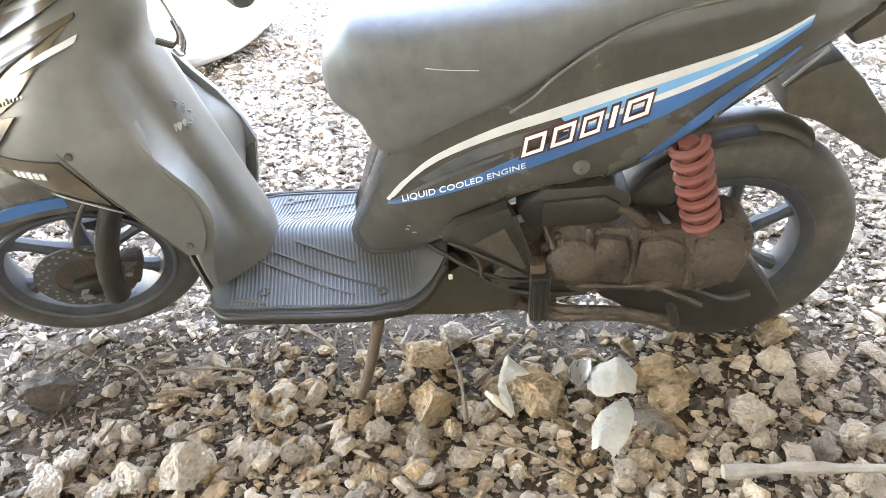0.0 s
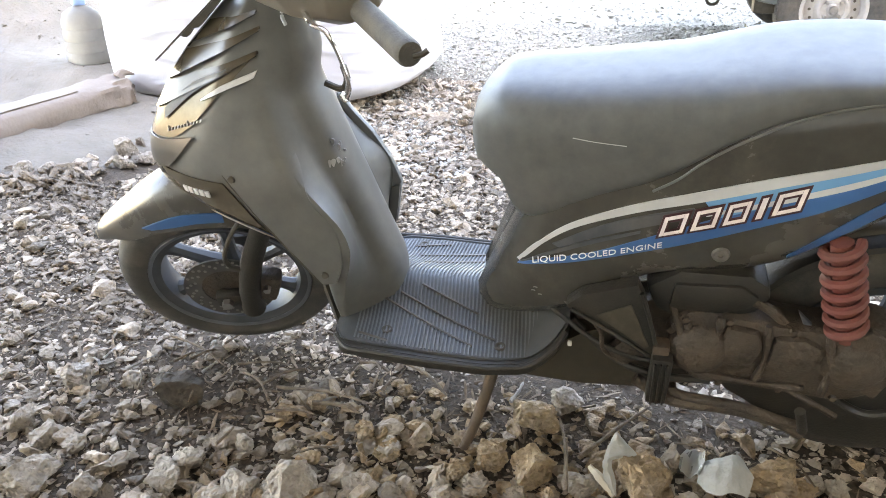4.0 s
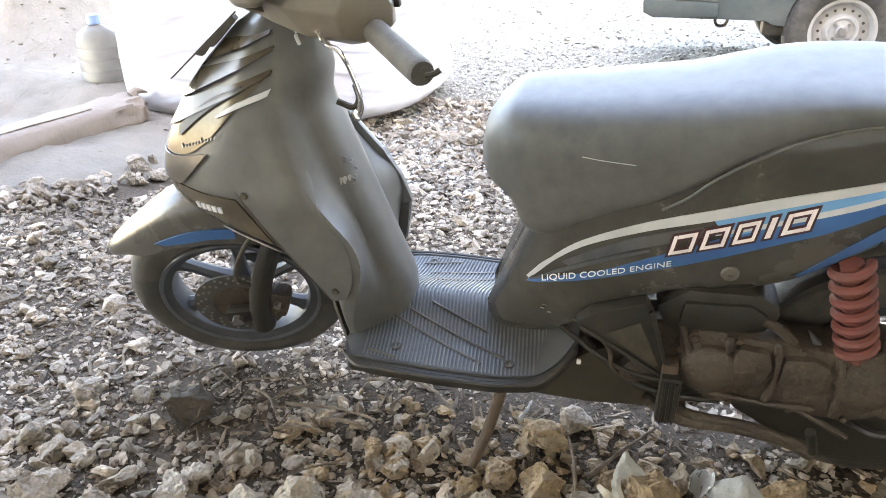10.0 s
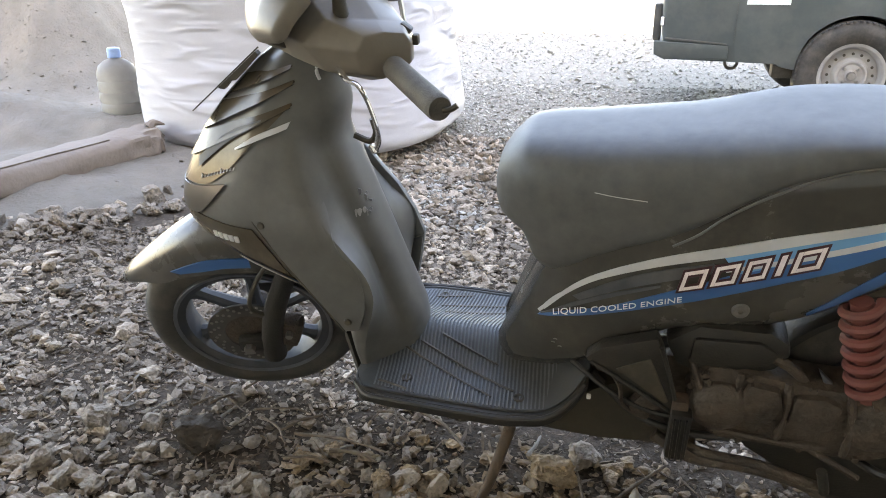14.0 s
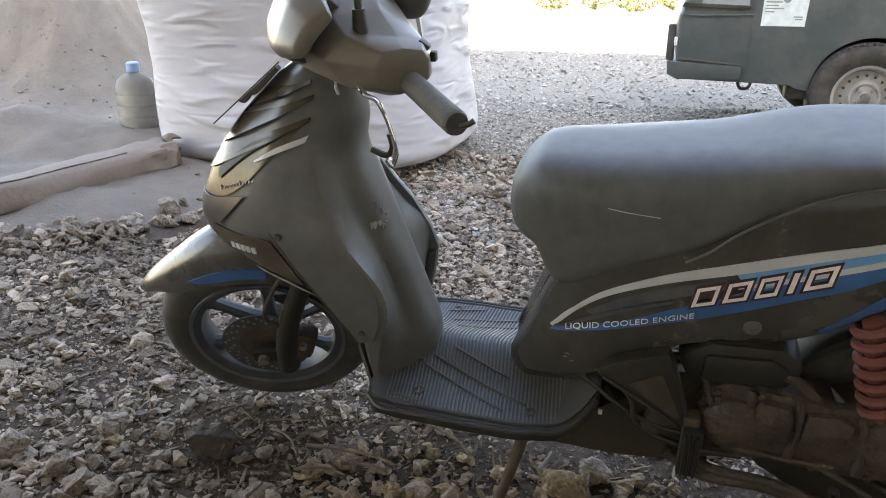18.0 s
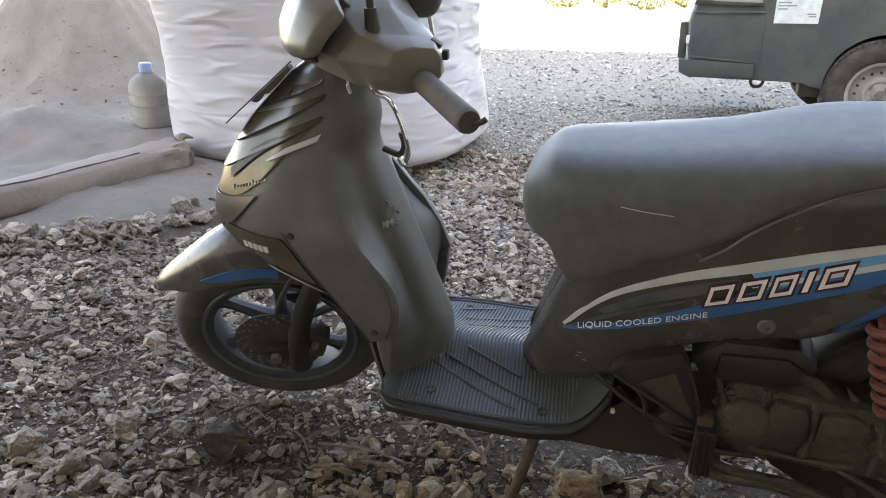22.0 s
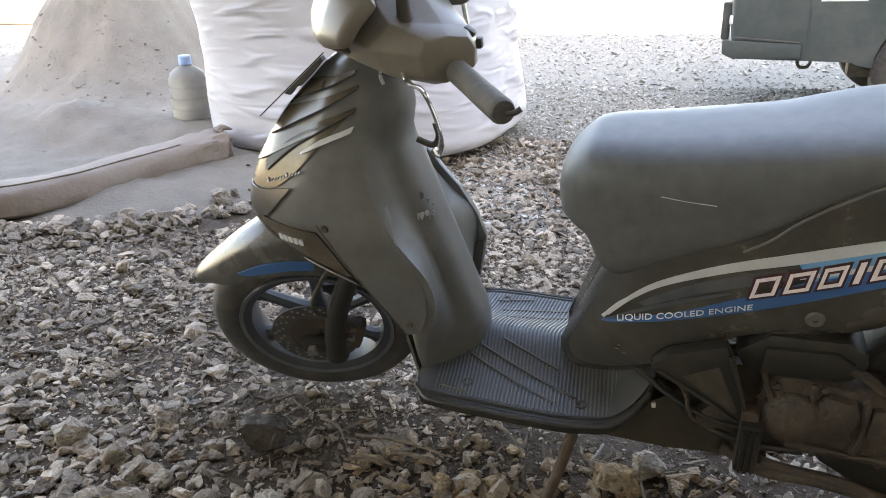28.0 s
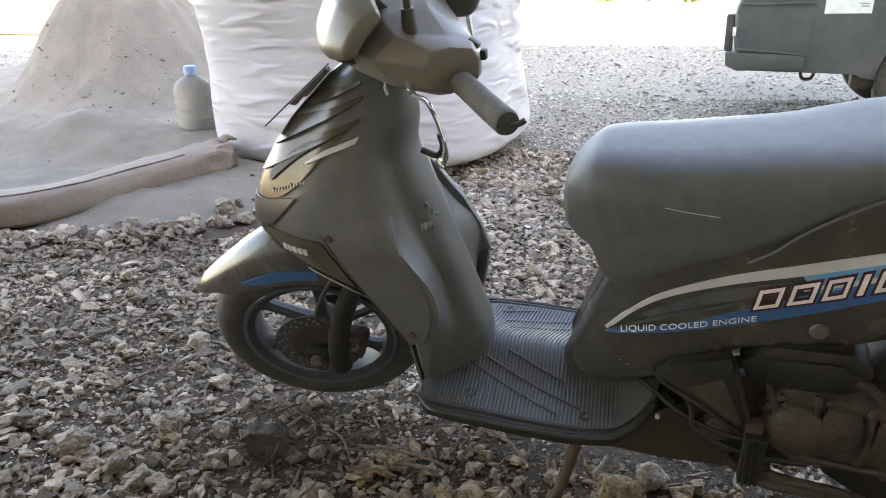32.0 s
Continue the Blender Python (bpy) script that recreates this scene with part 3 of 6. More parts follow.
PALE, YELLOW = "pale grey limestone lump on the gravel", "yellow-brown limestone lump on the gravel"
for n, (x, y, size, flat, mt, lb) in enumerate([
        (-0.38, -0.15, 0.055, 0.8, M_ROCK, PALE), (-0.22, -0.20, 0.030, 0.45, M_ROCK, "flat pale pebble lying on gravel"),
        (0.24, -0.38, 0.075, 0.6, M_ROCK, "large pale limestone lump in the gravel"), (0.16, -0.40, 0.05, 0.7, M_ROCK, PALE),
        (0.67, -0.11, 0.062, 0.75, M_OCHRE, YELLOW), (0.89, -0.24, 0.072, 0.85, M_OCHRE, YELLOW),
        (0.34, -0.20, 0.036, 0.9, M_OCHRE, YELLOW), (0.40, -0.24, 0.036, 0.7, M_ROCK, PALE), (0.44, -0.16, 0.032, 0.7, M_OCHRE, YELLOW),
        (0.54, -0.27, 0.032, 0.8, M_OCHRE, YELLOW), (0.60, -0.22, 0.040, 0.7, M_OCHRE, YELLOW), (0.68, -0.22, 0.045, 0.7, M_OCHRE, YELLOW),
        (0.79, -0.26, 0.035, 0.8, M_ROCK, PALE), (1.40, -0.06, 0.055, 0.7, M_OCHRE, YELLOW), (1.26, -0.31, 0.062, 0.75, M_ROCK, PALE),
        (1.13, -0.27, 0.050, 0.7, M_OCHRE, YELLOW), (1.17, -0.19, 0.045, 0.6, M_OCHRE, YELLOW), (1.24, -0.17, 0.035, 0.7, M_ROCK, PALE),
        (1.42, -0.38, 0.045, 0.7, M_ROCK, PALE), (1.54, 0.06, 0.045, 0.5, M_ROCK, "white limestone lump behind the wheel"),
        (1.02, -0.42, 0.032, 0.7, M_ROCK, PALE), (0.14, -0.16, 0.035, 0.7, M_OCHRE, YELLOW), (0.10, -0.28, 0.03, 0.8, M_ROCK, PALE),
        (-0.55, -0.28, 0.068, 0.7, M_ROCK, PALE), (-0.40, -0.30, 0.045, 0.7, M_ROCK, PALE),
        (-1.24, 1.34, 0.075, 0.8, M_ROCK, PALE), (-1.10, 1.30, 0.065, 0.8, M_ROCK, PALE), (-1.17, 1.22, 0.05, 0.9, M_ROCK, PALE),
        (-1.36, 1.22, 0.055, 0.6, M_ROCK, PALE), (-1.00, 1.42, 0.07, 0.9, M_ROCK, PALE), (-1.50, 1.06, 0.055, 0.8, M_ROCK, PALE),
        (-1.42, 1.10, 0.045, 0.8, M_ROCK, PALE), (-1.58, 0.98, 0.05, 0.7, M_ROCK, PALE), (-0.92, 1.55, 0.06, 0.9, M_ROCK, PALE), (-1.30, 1.05, 0.04, 0.8, M_ROCK, PALE),
        (-0.26, -0.46, 0.067, 0.62, M_ROCK, PALE), (-0.14, -0.45, 0.044, 0.62, M_ROCK, PALE), (0.00, -0.40, 0.055, 0.62, M_ROCK, PALE),
        (0.02, -0.34, 0.046, 0.62, M_ROCK, PALE), (0.11, -0.43, 0.038, 0.72, M_ROCK, PALE), (-0.12, -0.37, 0.037, 0.62, M_ROCK, PALE),
        (0.26, -0.34, 0.021, 0.62, M_ROCK, PALE), (0.19, -0.26, 0.030, 0.62, M_ROCK, PALE), (0.40, -0.24, 0.036, 0.62, M_OCHRE, YELLOW),
        (0.45, -0.17, 0.032, 0.62, M_OCHRE, YELLOW), (0.61, -0.22, 0.031, 0.62, M_OCHRE, YELLOW), (0.56, -0.20, 0.024, 0.62, M_OCHRE, YELLOW),
        (0.68, -0.25, 0.054, 0.62, M_OCHRE, YELLOW), (0.72, -0.30, 0.030, 0.77, M_OCHRE, YELLOW), (0.52, -0.31, 0.028, 0.62, M_ROCK, PALE),
        (0.38, -0.35, 0.042, 0.77, M_ROCK, PALE), (0.46, -0.33, 0.032, 0.62, M_ROCK, PALE), (0.59, -0.30, 0.035, 0.72, M_ROCK, PALE),
        (0.77, -0.26, 0.040, 0.62, M_ROCK, PALE), (1.13, -0.19, 0.064, 0.62, M_OCHRE, YELLOW), (1.20, -0.17, 0.028, 0.62, M_ROCK, PALE),
        (0.20, -0.12, 0.035, 0.62, M_OCHRE, YELLOW), (0.39, -0.16, 0.028, 0.62, M_OCHRE, YELLOW), (0.06, -0.25, 0.023, 0.62, M_ROCK, PALE),
        (0.01, -0.13, 0.030, 0.62, M_ROCK, PALE), (0.78, -0.15, 0.020, 0.62, M_ROCK, PALE), (0.73, -0.02, 0.053, 0.62, M_ROCK, PALE),
        (0.31, -0.39, 0.023, 0.62, M_ROCK, PALE), (-0.32, -0.33, 0.043, 0.62, M_ROCK, PALE), (-0.47, -0.25, 0.031, 0.62, M_ROCK, PALE),
        (-0.26, -0.11, 0.033, 0.62, M_ROCK, PALE), (-0.24, -0.34, 0.036, 0.62, M_ROCK, PALE)]):
    rock("rock", x, y, size, 100 + n, mt, flat, n * 47.0, lb)


# ---- the heap of sand ----
def heap_height(x, y):
    """A steep cone with rills and a ridge towards the yard, and low drifts before it."""
    dx, dy = x + 3.92, y - 4.0
    r = math.hypot(dx, dy) * (1 + 0.10 * noise.noise(Vector((x * 1.7, y * 1.7, 9.0)))) - 0.05 * math.exp(-((dx - 0.25 - 0.25 * (4.0 - y)) / 0.10) ** 2) * (dy < 0)
    top = max(0.0, lerp_table([(0.0, 1.00), (0.20, 0.97), (0.36, 0.89), (0.50, 0.75), (0.63, 0.55), (0.82, 0.27), (1.03, 0.09), (1.4, 0.0)], max(0.0, r))[0])
    rill = 0.05 * noise.noise(Vector((math.atan2(dy, dx) * 7, r * 1.2, 1.0))) * min(1.0, top * 2)
    top += rill
    top += 0.11 * max(0.0, 1 - (math.hypot(x + 2.6, (y - 2.35) * 1.9) / 1.0) ** 2) + 0.10 * max(0.0, 1 - (math.hypot(x + 3.5, (y - 2.0) * 1.9) / 1.2) ** 2)
    apron = 0.07 * max(0.0, min(1.0, (y - 0.78 - 0.55 * max(0.0, x + 1.75)) * 2.0)) * max(0.0, min(1.0, (-0.95 - x) * 2.0))
    bumps = 0.07 * fbm((x * 1.6, y * 1.6, 5.0)) + 0.030 * fbm((x * 6, y * 6, 2.0)) + 0.012 * fbm((x * 17, y * 17, 4.0))
    k = max(0.0, min(1.0, top * 3 + apron * 8))
    return top + apron + bumps * k * 0.8 - 0.03 * (1 - min(1.0, k * 4))


hv, hf = grid_mesh(list(np.arange(-7.0, -0.6, 0.035)), list(np.arange(0.3, 6.5, 0.035)), heap_height)
heap = tagged(raw("sand_heap", hv, hf, M_SAND), "heap of pale grey sand with small stones on its slope", "sand heap", kind="structure")
for q in heap.data.polygons:
    q.use_smooth = True
sp = []
while len(sp) < 1700:
    x, y = rng.uniform(-5.5, -1.2), rng.uniform(1.2, 5)
    h = heap_height(x, y)
    if in_heap(x, y) and h > 0.02 and rng.uniform() < 0.10 + 0.9 * (2.9 < y < 3.6 and x > -4.2):
        sp.append((x, y, h - 0.004))
scatter("heap_stones", MIDDLE, sp, sizes(len(sp), 0.009, 0.45, 0.004, 0.028), M_SAND, "small stones rolled down the sand heap", "gravel")


# ---- the white bulk bag ----
def bulk_bag():
    root = thing("bulk_bag", "full white woven bulk bag standing on the gravel", "bag", pose(-1.12, 2.85, 0.0))
    rings, n = [], 120
    for j in range(110):
        v = j / 109
        z = 0.02 + 1.15 * v
        base = (0.86 - 0.005 * v) * (1 - (1 - min(1, (v + 0.012) / 0.11)) ** 3 * 0.30) + 0.010 * math.sin(v * 9)
        ring = []
        for i in range(n):
            t = 2 * math.pi * i / n
            e = 3.0
            c, s = math.cos(t), math.sin(t)
            r = base / (abs(c) ** e + abs(s) ** e) ** (1 / e)
            w = 0.008 * fbm((c * 2.0, s * 2.0, z * 3.0)) + 0.022 * abs(math.sin(17 * z + 4 * noise.noise(Vector((c * 2, s * 2, z * 2))))) ** 3 * max(0, noise.noise(Vector((c * 3, s * 3, z * 1.5 + 4))))
            r += w
            ring.append((r * c - 0.08 * v, r * s * 0.98, z))
        rings.append(ring)
    part("cloth", loft(rings), M_BAG, root, "white woven cloth with creases")
    for a in (-88, 2, 92, 182):
        t = radians(a)
        e = 3.0
        def onbag(z, tt):
            c, s = math.cos(tt), math.sin(tt)
            r = (0.86 - 0.005 * z / 1.15) / (abs(c) ** e + abs(s) ** e) ** (1 / e) + 0.012
            return Vector((r * c - 0.08 * z / 1.15, r * s * 0.98, z))
        rings2 = []
        for k in range(14):
            z = 1.02 + 0.15 * k / 13
            q0, q1 = onbag(z, t - 0.03), onbag(z, t + 0.03)
            o = Vector((math.cos(t), math.sin(t), 0)) * 0.006
            rings2.append([q0 - o, q1 - o, q1 + o, q0 + o])
        part("lifting_strap", loft(rings2), M_STRAP, root, "sewn lifting strap")
    return root


bulk_bag()


# ---- tarpaulin roll along the sand ----
def tarp_roll():
    root = thing("folded_tarpaulin", "long folded brown tarpaulin edge lying along the sand", "tarpaulin", pose(0, 0, 0))
    ctr = smooth_path([(-3.10, 0.62, 0.06), (-2.55, 0.80, 0.065), (-2.12, 0.96, 0.07), (-1.93, 1.14, 0.075), (-1.83, 1.40, 0.08), (-1.75, 1.68, 0.085), (-1.66, 1.92, 0.09), (-1.61, 2.00, 0.09)], 90)
    rings = []
    for i, c in enumerate(ctr):
        d = (ctr[min(i + 1, 89)] - ctr[max(i - 1, 0)]).normalized()
        a = Vector((d.y, -d.x, 0)).normalized()
        k = i / 89
        crumple = max(0.0, (k - 0.72) / 0.28)
        end = min(1.0, (1 - k) * 9 + 0.30)
        ring = []
        for j in range(32):
            t = 2 * math.pi * j / 32
            u, w = math.cos(t), math.sin(t)
            wob = 1 + 0.10 * fbm((c.x * 5 + u, c.y * 5, w * 1.5)) + crumple * (0.55 * fbm((c.x * 9 + u * 2.2, c.y * 9, w * 2.5)) + 0.15 * abs(noise.noise(Vector((u * 4, w * 4, c.y * 16)))))
            px_, pz = 0.12 * abs(u) ** 0.7 * (1 if u > 0 else -1), 0.075 * abs(w) ** 0.6 * (1 if w > 0 else -1)
            ring.append(c + a * px_ * wob * end + Vector((0, 0, pz * wob * end + 0.03 * k)))
        rings.append(ring)
    part("roll", loft(rings), M_TARP, root)
    seam = [Vector(r[6]) + Vector((0.0, -0.002, 0.002)) for r in rings[2:66:3]]
    part("seam", tube(seam, 0.0035, 6, 70), M_CHIP, root, "dark seam cord")
    tip = [Vector(r[8]) for r in rings[80:]]
    part("twisted_corner", tube([tip[0], tip[4] + Vector((0, 0, 0.03)), tip[-1] + Vector((0.02, 0.01, 0.055))], lambda q: 0.030 * (1 - q) + 0.004, 8, 14), M_TARP, root, "twisted corner of the sheet")
    return root


tarp_roll()


# ---- water bottle ----
def gallon_bottle():
    root = thing("water_bottle", "empty clear gallon water bottle with a faded blue cap", "bottle", pose(-2.125, 2.40, 0.015))
    prof = [(0.0, 0.0), (0.095, 0.0), (0.109, 0.015)]
    for k in range(5):
        z = 0.03 + k * 0.062
        prof += [(0.113, z), (0.113, z + 0.040), (0.107, z + 0.050)]
    prof += [(0.112, 0.345), (0.108, 0.375), (0.095, 0.41), (0.06, 0.437), (0.034, 0.447), (0.030, 0.455), (0.030, 0.47)]
    part("bottle_body", lathe(prof, 40, "z"), M_PET, root, "dusty clear ribbed plastic")
    part("cap", lathe([(0.0, 0.507), (0.030, 0.507), (0.036, 0.50), (0.037, 0.455), (0.033, 0.452)], 28, "z"), M_BLUECAP, root, "faded blue cap")
    return root


gallon_bottle()
# ---- the van ----
VAN_Y = 3.62     # its near side


def van():
    root = thing("van", "dark green-grey van with white steel wheels parked on gravel", "van", pose(0, 0, 0))
    side = smooth_path([(0.93, 0, 0.385), (0.885, 0, 0.50), (0.872, 0, 0.62), (0.868, 0, 0.74), (0.885, 0, 0.80), (0.92, 0, 0.95), (1.0, 0, 1.30), (1.15, 0, 1.72)], 26)
    outline = [(v.x, v.z) for v in side] + [(3.3, 1.80), (4.3, 1.76), (4.9, 1.0), (5.0, 0.75), (5.0, 0.38), (4.35, 0.36)]
    for k in range(13):
        t = math.pi * k / 12
        outline.append((3.97 + 0.385 * math.cos(t), 0.36 + 0.36 * math.sin(t)))
    outline.append((2.38, 0.345))
    for k in range(17):
        t = math.pi * k / 16
        outline.append((1.975 + 0.335 * math.cos(t), 0.34 + 0.315 * math.sin(t)))
    outline += [(1.56, 0.355), (1.53, 0.372)]
    # body shell: the outline with rounded shoulders
    rings = []
    cx, cz = 2.9, 0.9
    for y, sh in ((0.0, 0.985), (0.008, 0.993), (0.03, 1.0), (1.45, 1.0), (1.472, 0.993), (1.48, 0.985)):
        rings.append([(cx + (x - cx) * sh, VAN_Y + y, cz + (z - cz) * (sh if z > 0.5 else 1.0)) for x, z in outline])
    body = part("body", loft(rings), M_VAN, root, "dark green-grey painted body")
    def on(name, pts, material, th=0.012, parent=root, label="", at=-0.012, bevel=0.0):
        return part(name, prism(pts, th, VAN_Y + at, bevel), material, parent, label)
    # bumper wraps the corner
    bp_ = [(0.835, 0.415), (0.90, 0.385), (1.15, 0.390), (1.27, 0.394), (1.27, 0.474), (0.90, 0.49), (0.83, 0.495)]
    on("bumper", bp_, M_VAN, 1.5, label="grey painted bumper", at=-0.02, bevel=0.008)
    part("bumper_overrider", box(0.845, VAN_Y + 0.10, 0.60, 0.05, 0.09, 0.22, 0.015), M_VANTRIM, root, "grey bumper guard")
    part("number_lamp", box(0.872, VAN_Y + 0.02, 0.61, 0.02, 0.04, 0.05, 0.006), M_WHITE, root, "small white lamp")
    # window, sill, ledge
    on("side_window", [(1.00, 0.835), (1.27, 0.825), (1.27, 1.25), (1.10, 1.25)], M_GLASS, 0.01, label="pale dusty glass", at=-0.006)
    on("window_rubber", [(0.885, 0.815), (1.28, 0.805), (1.28, 0.826), (1.00, 0.836), (0.90, 0.842)], M_BLACK, 0.014, label="black rubber", at=-0.014, bevel=0.003)
    on("body_crease", [(0.88, 0.775), (0.96, 0.762), (1.30, 0.77), (1.30, 0.778), (0.96, 0.772)], M_VAN, 0.010, at=-0.010, bevel=0.003)
    on("lower_crease", [(0.89, 0.505), (1.26, 0.478), (1.26, 0.486), (0.90, 0.516)], M_VANTRIM, 0.008, at=-0.010, bevel=0.002)
    on("door_gap", [(1.297, 0.49), (1.2985, 0.49), (1.2985, 1.5), (1.297, 1.5)], M_VANTRIM, 0.004, at=-0.003)
    # paper notice on the side
    sheet = on("notice", [(1.345, 0.712), (1.587, 0.712), (1.600, 1.00), (1.348, 1.00)], M_PAPER, 0.002, label="pale paper notice with unreadable print", at=-0.004)
    for k, (x0, x1, z) in enumerate(((1.36, 1.45, 0.845), (1.36, 1.43, 0.825), (1.36, 1.46, 0.808), (1.36, 1.41, 0.79), (1.52, 1.57, 0.762), (1.53, 1.57, 0.748))):
        on("print_line", [(x0, z), (x1, z), (x1, z + 0.007), (x0, z + 0.007)], M_PRINT, 0.001, sheet, at=-0.0055)
    ring = [(1.475 + 0.022 * math.cos(2 * math.pi * k / 20), 0.865 + 0.022 * math.sin(2 * math.pi * k / 20)) for k in range(20)]
    on("print_seal", ring, M_PRINT, 0.001, sheet, at=-0.0055)
    # tow hook
    hook = [(1.27, VAN_Y + 0.06, 0.395), (1.268, VAN_Y + 0.06, 0.36), (1.285, VAN_Y + 0.06, 0.335), (1.32, VAN_Y + 0.06, 0.335), (1.338, VAN_Y + 0.06, 0.36), (1.335, VAN_Y + 0.06, 0.39)]
    part("tow_hook", tube(hook, 0.010, 8, 20), M_BLACK, root)
    part("mud_flap", box(1.60, VAN_Y + 0.08, 0.33, 0.12, 0.1, 0.09, 0.01), M_BLACK, root)
    part("underbody", box(2.9, VAN_Y + 0.75, 0.50, 3.9, 1.2, 0.2, 0.03), M_BLACK, root)
    for name, x, y, s in (("rear_wheel", 1.975, VAN_Y + 0.045, 1), ("front_wheel", 3.97, VAN_Y + 0.045, 1), ("rear_wheel", 1.975, VAN_Y + 1.41, -1), ("front_wheel", 3.97, VAN_Y + 1.41, -1)):
        prof = [(0.150, 0.002), (0.160, -0.020), (0.164, -0.045), (0.172, -0.056), (0.190, -0.060), (0.193, -0.050), (0.190, 0.05), (0.05, 0.05)]
        w = part(name, lathe([(r, a * s) for r, a in prof], 48), M_WHITESTEEL, root, "off-white steel wheel")
        w.location = (x, y, 0.315)
        disc = lathe([(0.0, -0.055 * s), (0.030, -0.055 * s), (0.036, -0.040 * s), (0.066, -0.036 * s), (0.078, -0.046 * s), (0.088, -0.046 * s), (0.098, -0.030 * s), (0.104, -0.016 * s), (0.152, -0.004 * s), (0.152, 0.01 * s), (0.0, 0.01 * s)], 48)
        part("wheel_disc", disc, M_WHITESTEEL, w)
        for k in range(16):
            t = 2 * math.pi * k / 16
            h = part("vent_hole", lathe([(0.0, -0.0125 * s), (0.0085, -0.0125 * s), (0.0085, 0.0)], 12), M_BLACK, w)
            h.location = (0.124 * math.cos(t), -0.001 * s, 0.124 * math.sin(t))
        for k in range(4):
            t = 2 * math.pi * (k + 0.5) / 4
            h = part("wheel_nut", lathe([(0.0, -0.020 * s), (0.010, -0.018 * s), (0.012, 0.0)], 6), M_STEEL, w)
            h.location = (0.055 * math.cos(t), -0.040 * s, 0.055 * math.sin(t))
        part("hub_cap", lathe([(0.0, -0.072 * s), (0.022, -0.07 * s), (0.027, -0.06 * s), (0.028, -0.04 * s)], 24), M_STEEL, w)
        tp = [(0.188, -0.06), (0.21, -0.078), (0.25, -0.085), (0.29, -0.080), (0.312, -0.062), (0.318, -0.03), (0.318, 0.03), (0.312, 0.062), (0.29, 0.08), (0.21, 0.078), (0.188, 0.06)]
        part("tyre", lathe([(r, a * s) for r, a in tp], 56), M_TYRE, w, "worn black tyre")
        if s > 0:
            lug = box(0, -0.066, 0.312, 0.018, 0.025, 0.010)
            first = part("tread_block", lug, M_TYRE, w)
            for k in range(1, 56):
                o = new("tread_block", first.data)
                o.parent = w
                o.rotation_euler = (0, 2 * math.pi * k / 56, 0)
    return root


van()
# ---- the scooter ----
LEAN = 10.0          # it leans on its side stand
scooter = thing("scooter", "dusty black scooter with blue side stickers leaning on its side stand", "scooter", pose(0, 0, 0, LEAN, 0, 0))
# the fork is turned to its left, which also tips the wheel
STEER = Matrix.Translation((-0.02, 0.045, 0.255)) @ Matrix.Rotation(radians(15), 4, "Z") @ Matrix.Rotation(radians(15.5), 4, "X") @ Matrix.Translation((0, 0, -0.24))


def steered(ob):
    ob.matrix_local = STEER
    return ob


# wheels -------------------------------------------------------------
def wheel(name, r_tyre, half, spokes, label, rr=0.170, edge=M_LIP):
    """Origin in the axle; the near side is at -y."""
    prof = [(rr - 0.020, -0.030), (rr - 0.004, -0.038), (rr + 0.004, -0.040), (rr + 0.006, -0.034), (rr - 0.006, -0.024),
            (rr - 0.014, 0.0), (rr - 0.006, 0.024), (rr + 0.006, 0.034), (rr + 0.004, 0.040), (rr - 0.004, 0.038), (rr - 0.020, 0.030), (rr - 0.026, 0.0), (rr - 0.020, -0.030)]
    rim = part(name, lathe(prof, 64), M_RIM, scooter, label)
    part("rim_edge", lathe([(rr - 0.004, -0.0395), (rr + 0.001, -0.0415), (rr + 0.004, -0.0425), (rr + 0.005, -0.0405), (rr - 0.003, -0.0375), (rr - 0.004, -0.0395)], 64), edge, rim, "worn rim edge")
    for k in range(spokes):
        t = 2 * math.pi * k / spokes + 1.40
        rings = []
        for u, wd, dp in ((0.030, 0.020, 0.022), (0.06, 0.014, 0.018), (0.11, 0.012, 0.015), (0.135, 0.015, 0.016), (rr - 0.018, 0.026, 0.020)):
            c, s = math.cos(t + 0.10 * (u - 0.03) / 0.13), math.sin(t + 0.10 * (u - 0.03) / 0.13)
            o, tn = Vector((c, 0, s)) * u, Vector((-s, 0, c))
            ring = []
            for q in range(8):
                a = 2 * math.pi * (q + 0.5) / 8
                ring.append(o + tn * wd * math.cos(a) + Vector((0, dp * math.sin(a), 0)))
            rings.append(ring)
        part("spoke", loft(rings), M_RIM, rim)
    part("hub", lathe([(0.0, -0.055), (0.014, -0.055), (0.03, -0.045), (0.036, -0.02), (0.036, 0.03), (0.02, 0.05), (0.0, 0.05)], 28), M_ENGINE, rim)
    R = r_tyre
    tp = [(rr - 0.004, -half * 0.72), (rr + 0.010, -half * 0.86), (rr + 0.028, -half * 0.98), (R - 0.028, -half), (R - 0.014, -half * 0.86), (R - 0.004, -half * 0.52), (R, -half * 0.12),
          (R, half * 0.12), (R - 0.004, half * 0.52), (R - 0.014, half * 0.86), (R - 0.028, half), (rr + 0.028, half * 0.98), (rr + 0.010, half * 0.86), (rr - 0.004, half * 0.72)]
    part("tyre", lathe(tp, 72), M_TYRE, rim, "dusty black tyre")
    return rim


